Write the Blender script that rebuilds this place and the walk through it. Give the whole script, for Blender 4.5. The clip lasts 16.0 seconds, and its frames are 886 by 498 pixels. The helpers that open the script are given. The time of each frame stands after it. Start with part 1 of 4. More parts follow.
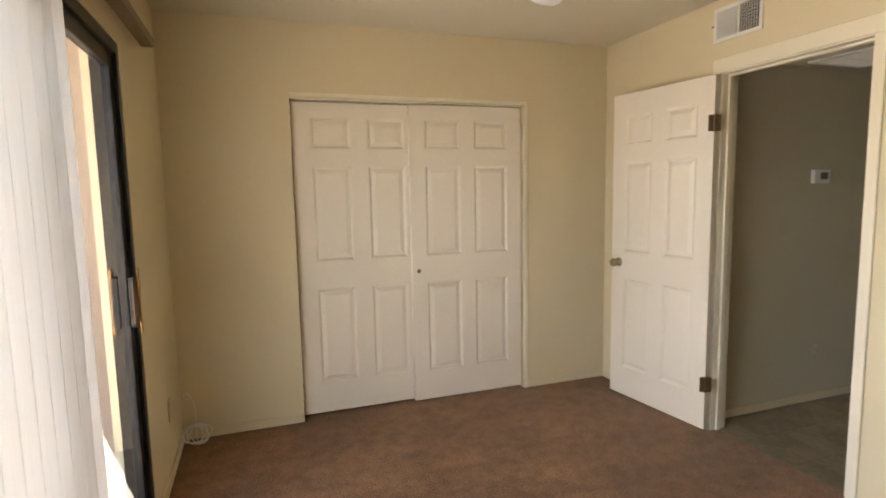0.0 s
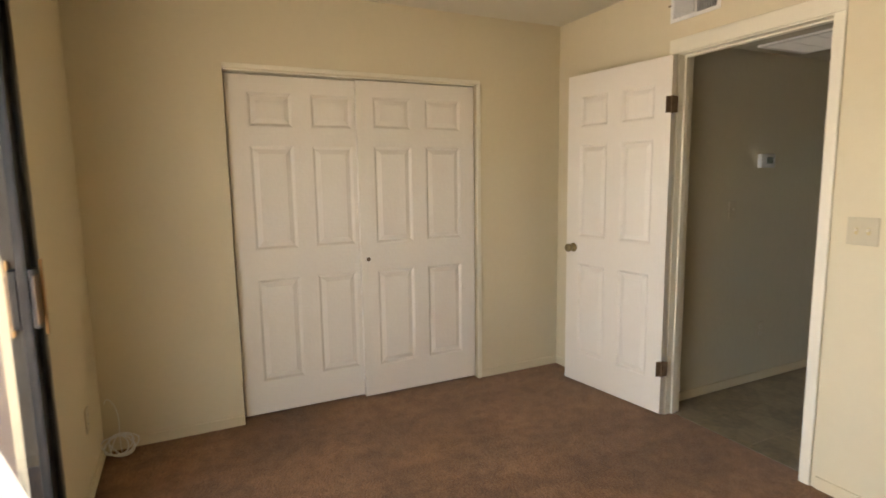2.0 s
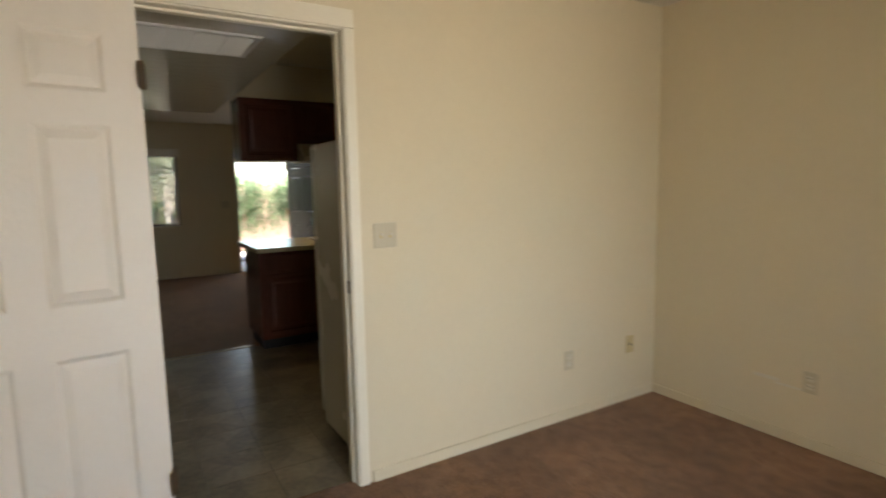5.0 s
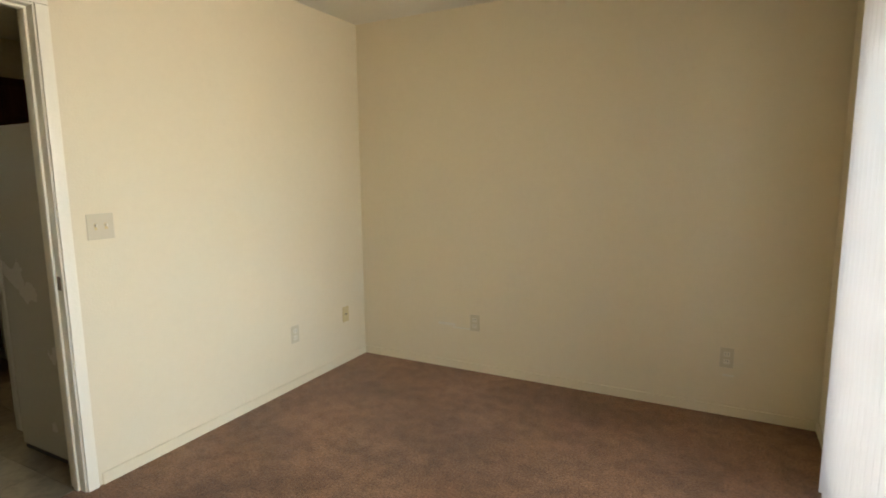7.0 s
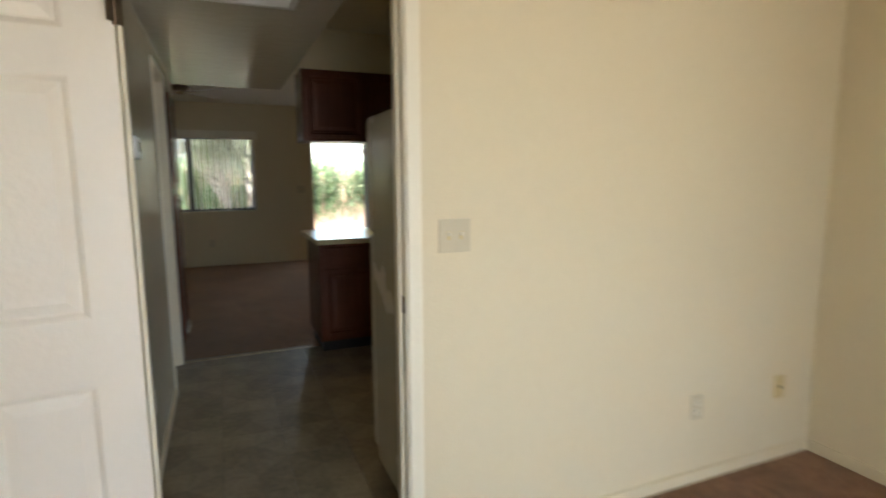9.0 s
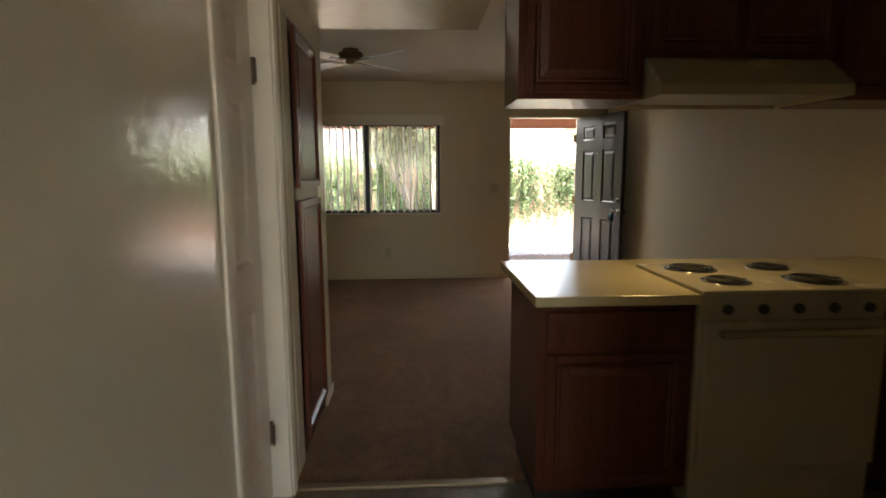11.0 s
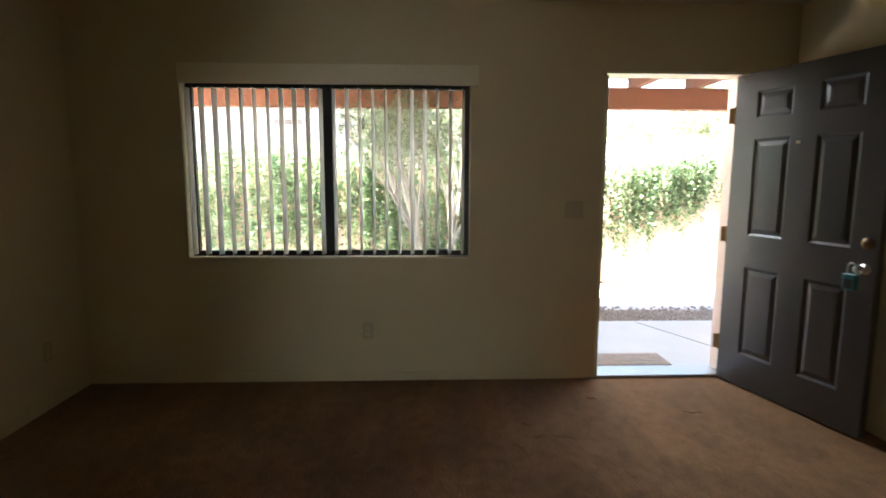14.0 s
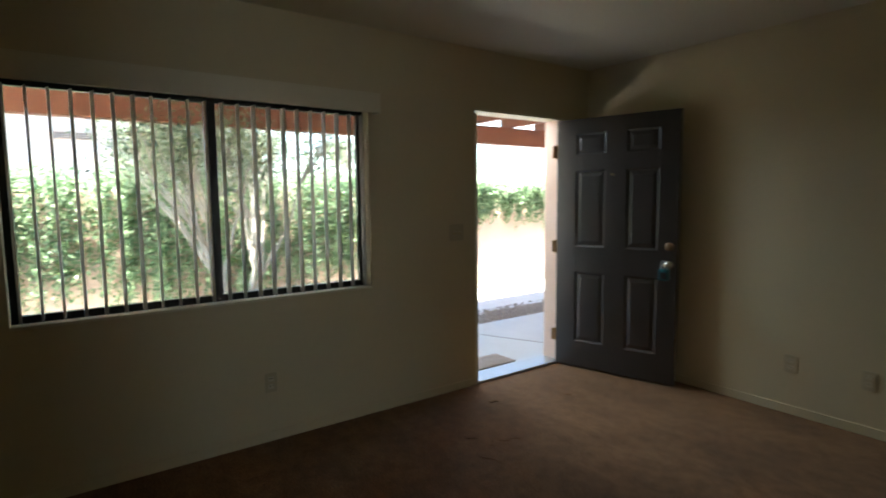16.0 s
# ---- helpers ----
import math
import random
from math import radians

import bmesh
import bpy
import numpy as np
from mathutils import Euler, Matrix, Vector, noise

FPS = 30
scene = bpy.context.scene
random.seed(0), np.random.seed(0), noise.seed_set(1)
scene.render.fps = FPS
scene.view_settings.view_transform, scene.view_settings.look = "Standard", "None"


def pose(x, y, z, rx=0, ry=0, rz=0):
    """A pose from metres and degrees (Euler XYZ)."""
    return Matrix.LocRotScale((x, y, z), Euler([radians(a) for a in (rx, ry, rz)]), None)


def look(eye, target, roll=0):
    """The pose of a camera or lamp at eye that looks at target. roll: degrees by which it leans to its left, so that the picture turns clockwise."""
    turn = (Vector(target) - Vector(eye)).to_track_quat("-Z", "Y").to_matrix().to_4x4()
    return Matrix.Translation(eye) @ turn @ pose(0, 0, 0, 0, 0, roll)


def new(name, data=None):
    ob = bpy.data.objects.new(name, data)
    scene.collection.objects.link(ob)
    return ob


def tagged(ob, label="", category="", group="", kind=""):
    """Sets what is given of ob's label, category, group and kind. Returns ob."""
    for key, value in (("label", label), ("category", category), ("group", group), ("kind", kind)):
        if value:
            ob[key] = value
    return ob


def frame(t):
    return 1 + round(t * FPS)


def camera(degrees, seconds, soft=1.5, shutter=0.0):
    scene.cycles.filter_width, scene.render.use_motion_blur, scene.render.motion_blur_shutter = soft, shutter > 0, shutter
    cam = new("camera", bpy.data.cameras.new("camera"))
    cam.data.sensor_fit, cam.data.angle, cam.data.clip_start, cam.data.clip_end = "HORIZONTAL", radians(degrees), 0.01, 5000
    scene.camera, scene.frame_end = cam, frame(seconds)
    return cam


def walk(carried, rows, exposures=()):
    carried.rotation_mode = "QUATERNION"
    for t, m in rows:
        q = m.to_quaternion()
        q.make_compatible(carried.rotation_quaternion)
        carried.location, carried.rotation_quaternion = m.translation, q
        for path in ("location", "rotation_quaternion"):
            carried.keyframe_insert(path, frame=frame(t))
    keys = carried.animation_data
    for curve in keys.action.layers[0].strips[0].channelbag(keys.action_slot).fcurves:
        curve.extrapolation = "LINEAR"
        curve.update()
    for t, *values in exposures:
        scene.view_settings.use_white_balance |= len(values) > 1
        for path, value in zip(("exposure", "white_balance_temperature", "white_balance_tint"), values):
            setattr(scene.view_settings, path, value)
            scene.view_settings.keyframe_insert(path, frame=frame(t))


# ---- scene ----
cam = camera(79.4, 16.0, soft=1.7, shutter=0.5)
PATH = [
    (0, (-0.428, 0.359, 1.473), (0.227, 2.236, 1.254), -1.1),
    (0.5, (-0.535, 0.271, 1.489), (0.221, 2.108, 1.259), -1.2),
    (1, (-0.572, 0.243, 1.475), (0.251, 2.050, 1.237), -1.2),
    (1.5, (-0.537, 0.305, 1.463), (0.304, 2.103, 1.214), -1.0),
    (2, (-0.429, 0.557, 1.435), (0.428, 2.345, 1.172), -0.9),
    (2.5, (-0.303, 0.969, 1.414), (0.606, 2.732, 1.157), -0.7),
    (3, (-0.167, 1.358, 1.397), (1.095, 2.888, 1.141), -0.1),
    (3.5, (-0.053, 1.722, 1.347), (1.611, 2.811, 1.139), 0.1),
    (4, (-0.094, 2.142, 1.414), (1.875, 2.402, 1.174), -0.5),
    (4.5, (-0.118, 2.516, 1.404), (1.806, 2.021, 1.167), -0.9),
    (5, (-0.18, 2.838, 1.412), (1.519, 1.809, 1.178), -1.1),
    (7.5, (-0.398, 3.186, 1.408), (0.488, 1.415, 1.127), -0.5),
    (8, (-0.212, 2.992, 1.428), (0.818, 1.303, 1.135), -0.1),
    (8.5, (0.075, 2.726, 1.417), (1.589, 1.453, 1.124), -0.2),
    (9, (0.425, 2.514, 1.395), (2.254, 1.754, 1.12), -0.3),
    (9.5, (0.888, 2.371, 1.403), (2.828, 1.978, 1.118), -0.3),
    (10, (1.408, 2.346, 1.398), (3.382, 2.209, 1.107), -0.2),
    (10.2, (1.635, 2.345, 1.397), (3.611, 2.235, 1.105), -0.2),
    (12.3, (4.069, 2.243, 1.339), (6.047, 2.142, 1.062), -0.1),
    (12.5, (4.298, 2.248, 1.347), (6.276, 2.142, 1.076), 0.1),
    (13, (4.838, 2.185, 1.372), (6.817, 2.091, 1.098), -0.1),
    (13.5, (5.396, 2.228, 1.336), (7.378, 2.135, 1.085), 0.3),
    (14, (5.903, 2.297, 1.379), (7.884, 2.219, 1.116), 0.2),
    (14.5, (6.259, 2.537, 1.417), (8.242, 2.449, 1.173), 0.3),
    (15, (6.436, 2.872, 1.454), (8.396, 2.557, 1.207), 0.4),
    (15.5, (6.496, 3.239, 1.448), (8.311, 2.429, 1.228), 0.2),
    (16, (6.361, 3.626, 1.426), (7.975, 2.46, 1.235), -0.6),
]
EXPOSURE = [(0, 3.4, 7050, 14), (2.0, 3.35, 7100, 14), (3.0, 3.3, 6950, 13), (4.0, 3.1, 6600, 11), (5.2, 3.0, 6600, 11), (7.3, 3.5, 6350, 8), (8.0, 3.45, 6350, 8), (9.0, 3.3, 6350, 9), (9.5, 3.2, 6600, 11), (10.2, 3.2, 7000, 13), (12.3, 4.7, 7050, 13), (13.0, 4.45, 6950, 12), (14.0, 3.7, 6550, 8), (14.5, 3.4, 6200, 3), (16.0, 3.15, 6150, 2)]
walk(cam, [(t, look(eye, target, roll)) for t, eye, target, roll in PATH], EXPOSURE)

# ---- light ----
world = bpy.data.worlds.new("sky")
scene.world = world
world.use_nodes = True
wn = world.node_tree.nodes
sky = wn.new("ShaderNodeTexSky")
sky.sky_type, sky.sun_disc = "NISHITA", False
SUN_ELEV, SUN_AZ = 71, 126  # azimuth of the sun, degrees from +x towards +y
sky.sun_elevation, sky.sun_rotation = radians(SUN_ELEV), radians(90 - SUN_AZ)
world.node_tree.links.new(sky.outputs[0], wn["Background"].inputs[0])
wn["Background"].inputs[1].default_value = 0.15
sun = new("sun", bpy.data.lights.new("sun", "SUN"))
sun.data.energy, sun.data.angle, sun.data.color = 5.0, radians(0.6), (1.0, 0.95, 0.87)
sd = Vector((math.cos(radians(SUN_AZ)) * math.cos(radians(SUN_ELEV)), math.sin(radians(SUN_AZ)) * math.cos(radians(SUN_ELEV)), math.sin(radians(SUN_ELEV))))
sun.matrix_world = look(sd * 30, (0, 0, 0))


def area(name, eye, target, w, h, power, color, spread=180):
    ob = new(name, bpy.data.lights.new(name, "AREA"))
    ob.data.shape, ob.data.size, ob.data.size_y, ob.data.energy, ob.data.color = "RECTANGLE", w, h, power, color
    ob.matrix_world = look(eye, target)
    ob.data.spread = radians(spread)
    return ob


area("slider_skylight", (-1.20, 1.78, 1.10), (0, 1.80, 0.50), 2.15, 1.80, 1.35, (0.60, 0.79, 1.0), 105)
area("slider_patio_bounce", (-1.22, 1.78, 0.95), (0, 1.80, 1.35), 2.15, 1.60, 2.1, (1.0, 0.95, 0.84), 170)
# Added lamp hidden above the door head, in place of light from the sky.
area("entrance_fill_lamp", (10.2, 0.65, 2.285), (9.1, 0.72, 0.6), 0.9, 0.7, 5.2, (0.80, 0.90, 1.0))
area("hood_light", (4.86, 1.13, 1.575), (4.86, 1.13, 0), 0.12, 0.12, 0.2, (1.0, 0.72, 0.3))

# ---- materials ----


def mat(name, col, col2=None, scale=3.0, fine=60.0, rough=0.6, bump=0.0, bscale=120.0, metal=0.0, spec=0.5, rvar=0.1, contrast=0.5, detail=6.0, rand=0.0, mixf=0.5, stretch=(1, 1, 1), bdist=0.01):
    m = bpy.data.materials.new(name)
    m.use_nodes = True
    nt, n, l = m.node_tree, m.node_tree.nodes, m.node_tree.links
    b = n["Principled BSDF"]
    b.inputs["Metallic"].default_value, b.inputs["Roughness"].default_value = metal, rough
    b.inputs["Specular IOR Level"].default_value = spec
    col2 = col2 or tuple(c * 0.86 for c in col)
    tc, mp = n.new("ShaderNodeTexCoord"), n.new("ShaderNodeMapping")
    mp.inputs["Scale"].default_value = stretch
    l.new(tc.outputs["Object"], mp.inputs[0])
    a, c = n.new("ShaderNodeTexNoise"), n.new("ShaderNodeTexNoise")
    for k, s in ((a, scale), (c, fine)):
        k.inputs["Scale"].default_value, k.inputs["Detail"].default_value = s, detail
        l.new(mp.outputs[0], k.inputs["Vector"])
    mx = n.new("ShaderNodeMix")
    mx.inputs[0].default_value = mixf
    l.new(a.outputs[0], mx.inputs[2]), l.new(c.outputs[0], mx.inputs[3])
    ramp = n.new("ShaderNodeValToRGB")
    ramp.color_ramp.elements[0].position, ramp.color_ramp.elements[1].position = 0.5 - contrast / 2, 0.5 + contrast / 2
    ramp.color_ramp.elements[0].color, ramp.color_ramp.elements[1].color = (*col2, 1), (*col, 1)
    l.new(mx.outputs[0], ramp.inputs[0])
    out = ramp.outputs[0]
    if rand:
        oi, hs, mr = n.new("ShaderNodeObjectInfo"), n.new("ShaderNodeHueSaturation"), n.new("ShaderNodeMapRange")
        mr.inputs[3].default_value, mr.inputs[4].default_value = 1 - rand, 1 + rand
        l.new(oi.outputs["Random"], mr.inputs[0]), l.new(mr.outputs[0], hs.inputs["Value"]), l.new(out, hs.inputs["Color"])
        out = hs.outputs[0]
    l.new(out, b.inputs["Base Color"])
    if rvar:
        r = n.new("ShaderNodeMapRange")
        r.inputs[3].default_value, r.inputs[4].default_value = max(rough - rvar, 0.02), min(rough + rvar, 1)
        l.new(a.outputs[0], r.inputs[0]), l.new(r.outputs[0], b.inputs["Roughness"])
    if bump:
        bn, bt = n.new("ShaderNodeBump"), n.new("ShaderNodeTexNoise")
        bt.inputs["Scale"].default_value, bt.inputs["Detail"].default_value = bscale, 3
        bn.inputs["Strength"].default_value, bn.inputs["Distance"].default_value = bump, bdist
        l.new(mp.outputs[0], bt.inputs["Vector"]), l.new(bt.outputs[0], bn.inputs["Height"]), l.new(bn.outputs[0], b.inputs["Normal"])
    return m


M_WALL = mat("wall_paint", (0.72, 0.62, 0.415), (0.69, 0.59, 0.39), scale=1.2, fine=30, rough=0.62, bump=0.1, bscale=110, spec=0.3)
M_GLOSS = mat("gloss_wall_paint", (0.66, 0.59, 0.42), (0.63, 0.56, 0.395), scale=1.2, fine=30, rough=0.16, bump=0.2, bscale=26, spec=0.5, rvar=0.04)
M_CEIL = mat("ceiling_paint", (0.70, 0.64, 0.50), (0.67, 0.61, 0.47), scale=1.5, fine=40, rough=0.7, bump=0.35, bscale=60)
M_GCEIL = mat("gloss_ceiling_paint", (0.66, 0.60, 0.46), (0.63, 0.57, 0.43), scale=1.5, fine=40, rough=0.18, bump=0.25, bscale=14, rvar=0.04)
M_WHITE = mat("white_door_paint", (0.83, 0.755, 0.63), (0.80, 0.725, 0.60), scale=2, fine=40, rough=0.42, bump=0.12, bscale=50)
M_TRIM = mat("trim_paint", (0.82, 0.75, 0.58), (0.79, 0.72, 0.55), scale=3, fine=50, rough=0.4, bump=0.1, bscale=60)


def carpet_mat():
    """Cut-pile carpet: tuft grain, worn and soiled patches, brushed lanes."""
    m = bpy.data.materials.new("brown_carpet")
    m.use_nodes = True
    n, l = m.node_tree.nodes, m.node_tree.links
    b = n["Principled BSDF"]
    b.inputs["Roughness"].default_value, b.inputs["Specular IOR Level"].default_value = 0.95, 0.1
    b.inputs["Sheen Weight"].default_value, b.inputs["Sheen Roughness"].default_value = 0.45, 0.45
    b.inputs["Sheen Tint"].default_value = (0.90, 0.70, 0.52, 1)
    tc = n.new("ShaderNodeTexCoord")

    def noise(scale, detail, stretch=(1, 1, 1), twist=0.0):
        mp, t = n.new("ShaderNodeMapping"), n.new("ShaderNodeTexNoise")
        mp.inputs["Scale"].default_value, t.inputs["Scale"].default_value, t.inputs["Detail"].default_value = stretch, scale, detail
        t.inputs["Distortion"].default_value = twist
        l.new(tc.outputs["Object"], mp.inputs[0]), l.new(mp.outputs[0], t.inputs["Vector"])
        return t.outputs[0]

    def mixed(kind, fac, a, c):
        x = n.new("ShaderNodeMix")
        x.data_type, x.blend_type = "RGBA", kind
        x.inputs[0].default_value = fac
        l.new(a, x.inputs[6]), l.new(c, x.inputs[7])
        return x.outputs[2]

    def ramp(fac, a, c, lo, hi):
        r = n.new("ShaderNodeValToRGB")
        r.color_ramp.elements[0].position, r.color_ramp.elements[1].position = lo, hi
        r.color_ramp.elements[0].color, r.color_ramp.elements[1].color = (*a, 1), (*c, 1)
        l.new(fac, r.inputs[0])
        return r.outputs[0]

    tuft = ramp(noise(95, 9), (0.125, 0.058, 0.024), (0.305, 0.155, 0.067), 0.33, 0.67)
    wear = ramp(noise(1.5, 6, (1, 1, 1), 0.6), (0.70, 0.67, 0.65), (1.10, 1.08, 1.06), 0.34, 0.66)
    lane = ramp(noise(2.4, 3, (0.35, 1.8, 1)), (0.88, 0.87, 0.86), (1.06, 1.05, 1.05), 0.38, 0.62)
    spot = ramp(noise(13, 4), (0.80, 0.78, 0.76), (1.08, 1.08, 1.08), 0.36, 0.60)
    c = mixed("MULTIPLY", 1.0, mixed("MULTIPLY", 1.0, tuft, wear), mixed("MULTIPLY", 1.0, lane, spot))
    l.new(c, b.inputs["Base Color"])
    bn = n.new("ShaderNodeBump")
    bn.inputs["Strength"].default_value, bn.inputs["Distance"].default_value = 0.3, 0.008
    l.new(noise(300, 4), bn.inputs["Height"]), l.new(bn.outputs[0], b.inputs["Normal"])
    return m


M_CARPET = carpet_mat()
M_VINYL = mat("vinyl_floor", (0.36, 0.275, 0.165), (0.12, 0.092, 0.055), scale=4.5, fine=26, rough=0.36, bump=0.12, bscale=30, contrast=0.36, detail=8, rand=0.10, mixf=0.35)
M_GROUT = mat("vinyl_seam", (0.15, 0.12, 0.08), scale=8, rough=0.5)
M_WOOD = mat("dark_cherry_wood", (0.165, 0.052, 0.027), (0.08, 0.024, 0.013), scale=5, fine=30, rvar=0.03, rough=0.24, bump=0.08, bscale=60, contrast=0.6, stretch=(6, 6, 0.6))
M_BLACKWOOD = mat("dark_toe_kick", (0.02, 0.013, 0.01), scale=5, rough=0.7)
M_COUNTER = mat("almond_laminate", (0.70, 0.61, 0.34), (0.67, 0.57, 0.31), scale=4, fine=90, rough=0.22, spec=0.5, rvar=0.04)
M_FRIDGE = mat("almond_fridge_enamel", (0.54, 0.48, 0.35), (0.51, 0.45, 0.325), scale=3, fine=80, rough=0.25, bump=0.02, bscale=180)
M_DOORGREY = mat("grey_brown_door_paint", (0.068, 0.057, 0.052), (0.052, 0.044, 0.039), scale=3, fine=60, rough=0.33, bump=0.1, bscale=60)
M_BLACK = mat("bronze_aluminium", (0.02, 0.018, 0.016), (0.012, 0.011, 0.01), scale=8, rough=0.35, metal=0.5)
M_BRASS = mat("aged_brass", (0.42, 0.33, 0.18), (0.25, 0.19, 0.1), scale=20, rough=0.3, metal=1.0)
M_GOLD = mat("copper_gold_metal", (0.45, 0.27, 0.12), scale=20, rough=0.45, metal=1.0)
M_HINGE = mat("dark_bronze_hinge", (0.26, 0.18, 0.11), (0.15, 0.10, 0.06), scale=30, rough=0.4, metal=0.8)
M_CHROME = mat("chrome", (0.7, 0.7, 0.7), scale=10, rough=0.12, metal=1.0, rvar=0.04)
M_IVORY = mat("ivory_plastic", (0.72, 0.64, 0.46), scale=10, rough=0.35)
M_PLATE = mat("beige_plate_plastic", (0.58, 0.50, 0.33), (0.55, 0.47, 0.305), scale=10, rough=0.4)
M_TAN = mat("tan_plate_plastic", (0.62, 0.48, 0.22), scale=10, rough=0.4)
M_SLOT = mat("dark_slot", (0.03, 0.028, 0.025), scale=10, rough=0.6)
M_WHITEPL = mat("white_plastic", (0.88, 0.87, 0.84), (0.85, 0.84, 0.81), scale=10, rough=0.4)
M_SCREEN = mat("thermostat_screen", (0.16, 0.18, 0.15), scale=10, rough=0.2)
M_VENT = mat("white_vent_enamel", (0.80, 0.77, 0.70), (0.76, 0.73, 0.66), scale=6, rough=0.45)
M_BLUE = mat("teal_lockbox_plastic", (0.02, 0.16, 0.2), scale=10, rough=0.35)
M_STEEL = mat("galvanised_steel", (0.45, 0.45, 0.45), (0.35, 0.35, 0.35), scale=12, rough=0.4, metal=0.9)
M_CORD = mat("white_cord_plastic", (0.85, 0.83, 0.78), scale=20, rough=0.45)
M_STRIP = mat("brass_carpet_strip", (0.30, 0.23, 0.13), scale=15, rough=0.4, metal=0.8)
M_CONC = mat("concrete_slab", (0.50, 0.49, 0.475), (0.41, 0.40, 0.385), scale=3, fine=90, rough=0.9, bump=0.3, bscale=140)
M_SALMON = mat("salmon_stucco", (0.80, 0.59, 0.48), (0.73, 0.51, 0.40), scale=2, fine=60, rough=0.92, bump=0.7, bscale=90)
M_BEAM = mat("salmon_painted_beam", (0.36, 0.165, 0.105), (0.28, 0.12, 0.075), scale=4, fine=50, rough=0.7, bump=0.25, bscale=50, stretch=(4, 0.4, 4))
M_DECK = mat("porch_deck_boards", (0.62, 0.45, 0.35), (0.5, 0.34, 0.26), scale=5, rough=0.75, rand=0.12)
M_GRAVEL = mat("gravel", (0.40, 0.34, 0.29), (0.17, 0.14, 0.115), scale=40, fine=160, rough=0.95, bump=1.0, bscale=90, contrast=0.5)
# Salmon stucco darkened to tan: the patio side wall's shade is in this colour.
M_PATIO_SHADE = mat("shaded_patio_stucco", (0.40, 0.31, 0.24), (0.33, 0.25, 0.19), scale=2, fine=60, rough=0.92, bump=0.6, bscale=90)
M_DIRT = mat("desert_ground", (0.45, 0.36, 0.27), (0.34, 0.26, 0.19), scale=2, fine=60, rough=0.95, bump=0.5, bscale=40)
M_HOUSE = mat("pale_stucco", (0.46, 0.45, 0.43), (0.40, 0.39, 0.37), scale=1.5, fine=50, rough=0.9, bump=0.4, bscale=70)
M_FASCIA = mat("fascia_paint", (0.40, 0.30, 0.23), scale=4, rough=0.7)
M_ROOF = mat("roof_shingle", (0.30, 0.24, 0.2), (0.2, 0.16, 0.13), scale=9, rough=0.9)
M_BARK = mat("pale_bark", (0.62, 0.57, 0.50), (0.42, 0.38, 0.32), scale=14, fine=90, rough=0.9, bump=0.6, bscale=60)
M_MAT = mat("woven_door_mat", (0.42, 0.33, 0.27), (0.24, 0.18, 0.15), scale=20, fine=120, rough=0.95, bump=0.8, bscale=150)
M_SCUFF = mat("grey_scuff", (0.66, 0.60, 0.47), (0.75, 0.68, 0.51), scale=30, rough=0.7)
M_GLASSDARK = mat("dark_window", (0.05, 0.055, 0.06), scale=4, rough=0.1)


def leaf_mat(name, c1, c2):
    m = bpy.data.materials.new(name)
    m.use_nodes = True
    n, l = m.node_tree.nodes, m.node_tree.links
    b = n["Principled BSDF"]
    b.inputs["Roughness"].default_value = 0.5
    g, r = n.new("ShaderNodeNewGeometry"), n.new("ShaderNodeValToRGB")
    r.color_ramp.elements[0].color, r.color_ramp.elements[1].color = (*c1, 1), (*c2, 1)
    l.new(g.outputs["Random Per Island"], r.inputs[0]), l.new(r.outputs[0], b.inputs["Base Color"])
    t, mx = n.new("ShaderNodeBsdfTranslucent"), n.new("ShaderNodeMixShader")
    l.new(r.outputs[0], t.inputs[0])
    mx.inputs[0].default_value = 0.3
    l.new(b.outputs[0], mx.inputs[1]), l.new(t.outputs[0], mx.inputs[2]), l.new(mx.outputs[0], n["Material Output"].inputs[0])
    return m


M_LEAF = leaf_mat("vine_leaf", (0.09, 0.17, 0.06), (0.45, 0.57, 0.34))
M_LEAF2 = leaf_mat("tree_leaf", (0.16, 0.20, 0.11), (0.38, 0.43, 0.28))


def vane_mat(name, through_light):
    m = bpy.data.materials.new(name)
    m.use_nodes = True
    n, l = m.node_tree.nodes, m.node_tree.links
    b = n["Principled BSDF"]
    b.inputs["Roughness"].default_value = 0.5
    tc, mp, w, r = n.new("ShaderNodeTexCoord"), n.new("ShaderNodeMapping"), n.new("ShaderNodeTexNoise"), n.new("ShaderNodeValToRGB")
    mp.inputs["Scale"].default_value = (60, 60, 1.2)
    l.new(tc.outputs["Object"], mp.inputs[0]), l.new(mp.outputs[0], w.inputs["Vector"]), l.new(w.outputs[0], r.inputs[0])
    r.color_ramp.elements[0].color, r.color_ramp.elements[1].color = (0.74, 0.71, 0.66, 1), (0.86, 0.84, 0.80, 1)
    l.new(r.outputs[0], b.inputs["Base Color"])
    t, mx = n.new("ShaderNodeBsdfTranslucent"), n.new("ShaderNodeMixShader")
    l.new(r.outputs[0], t.inputs[0])
    mx.inputs[0].default_value = through_light
    l.new(b.outputs[0], mx.inputs[1]), l.new(t.outputs[0], mx.inputs[2]), l.new(mx.outputs[0], n["Material Output"].inputs[0])
    return m


M_VANE = vane_mat("vinyl_blind_vane", 0.5)
M_VANE_GREY = vane_mat("dense_blind_vane", 0.58)


def glass_mat():
    m = bpy.data.materials.new("clear_glass")
    m.use_nodes = True
    b = m.node_tree.nodes["Principled BSDF"]
    b.inputs["Transmission Weight"].default_value, b.inputs["Roughness"].default_value, b.inputs["IOR"].default_value = 1.0, 0.0, 1.15
    return m


M_GLASS = glass_mat()

# ---- mesh helpers ----


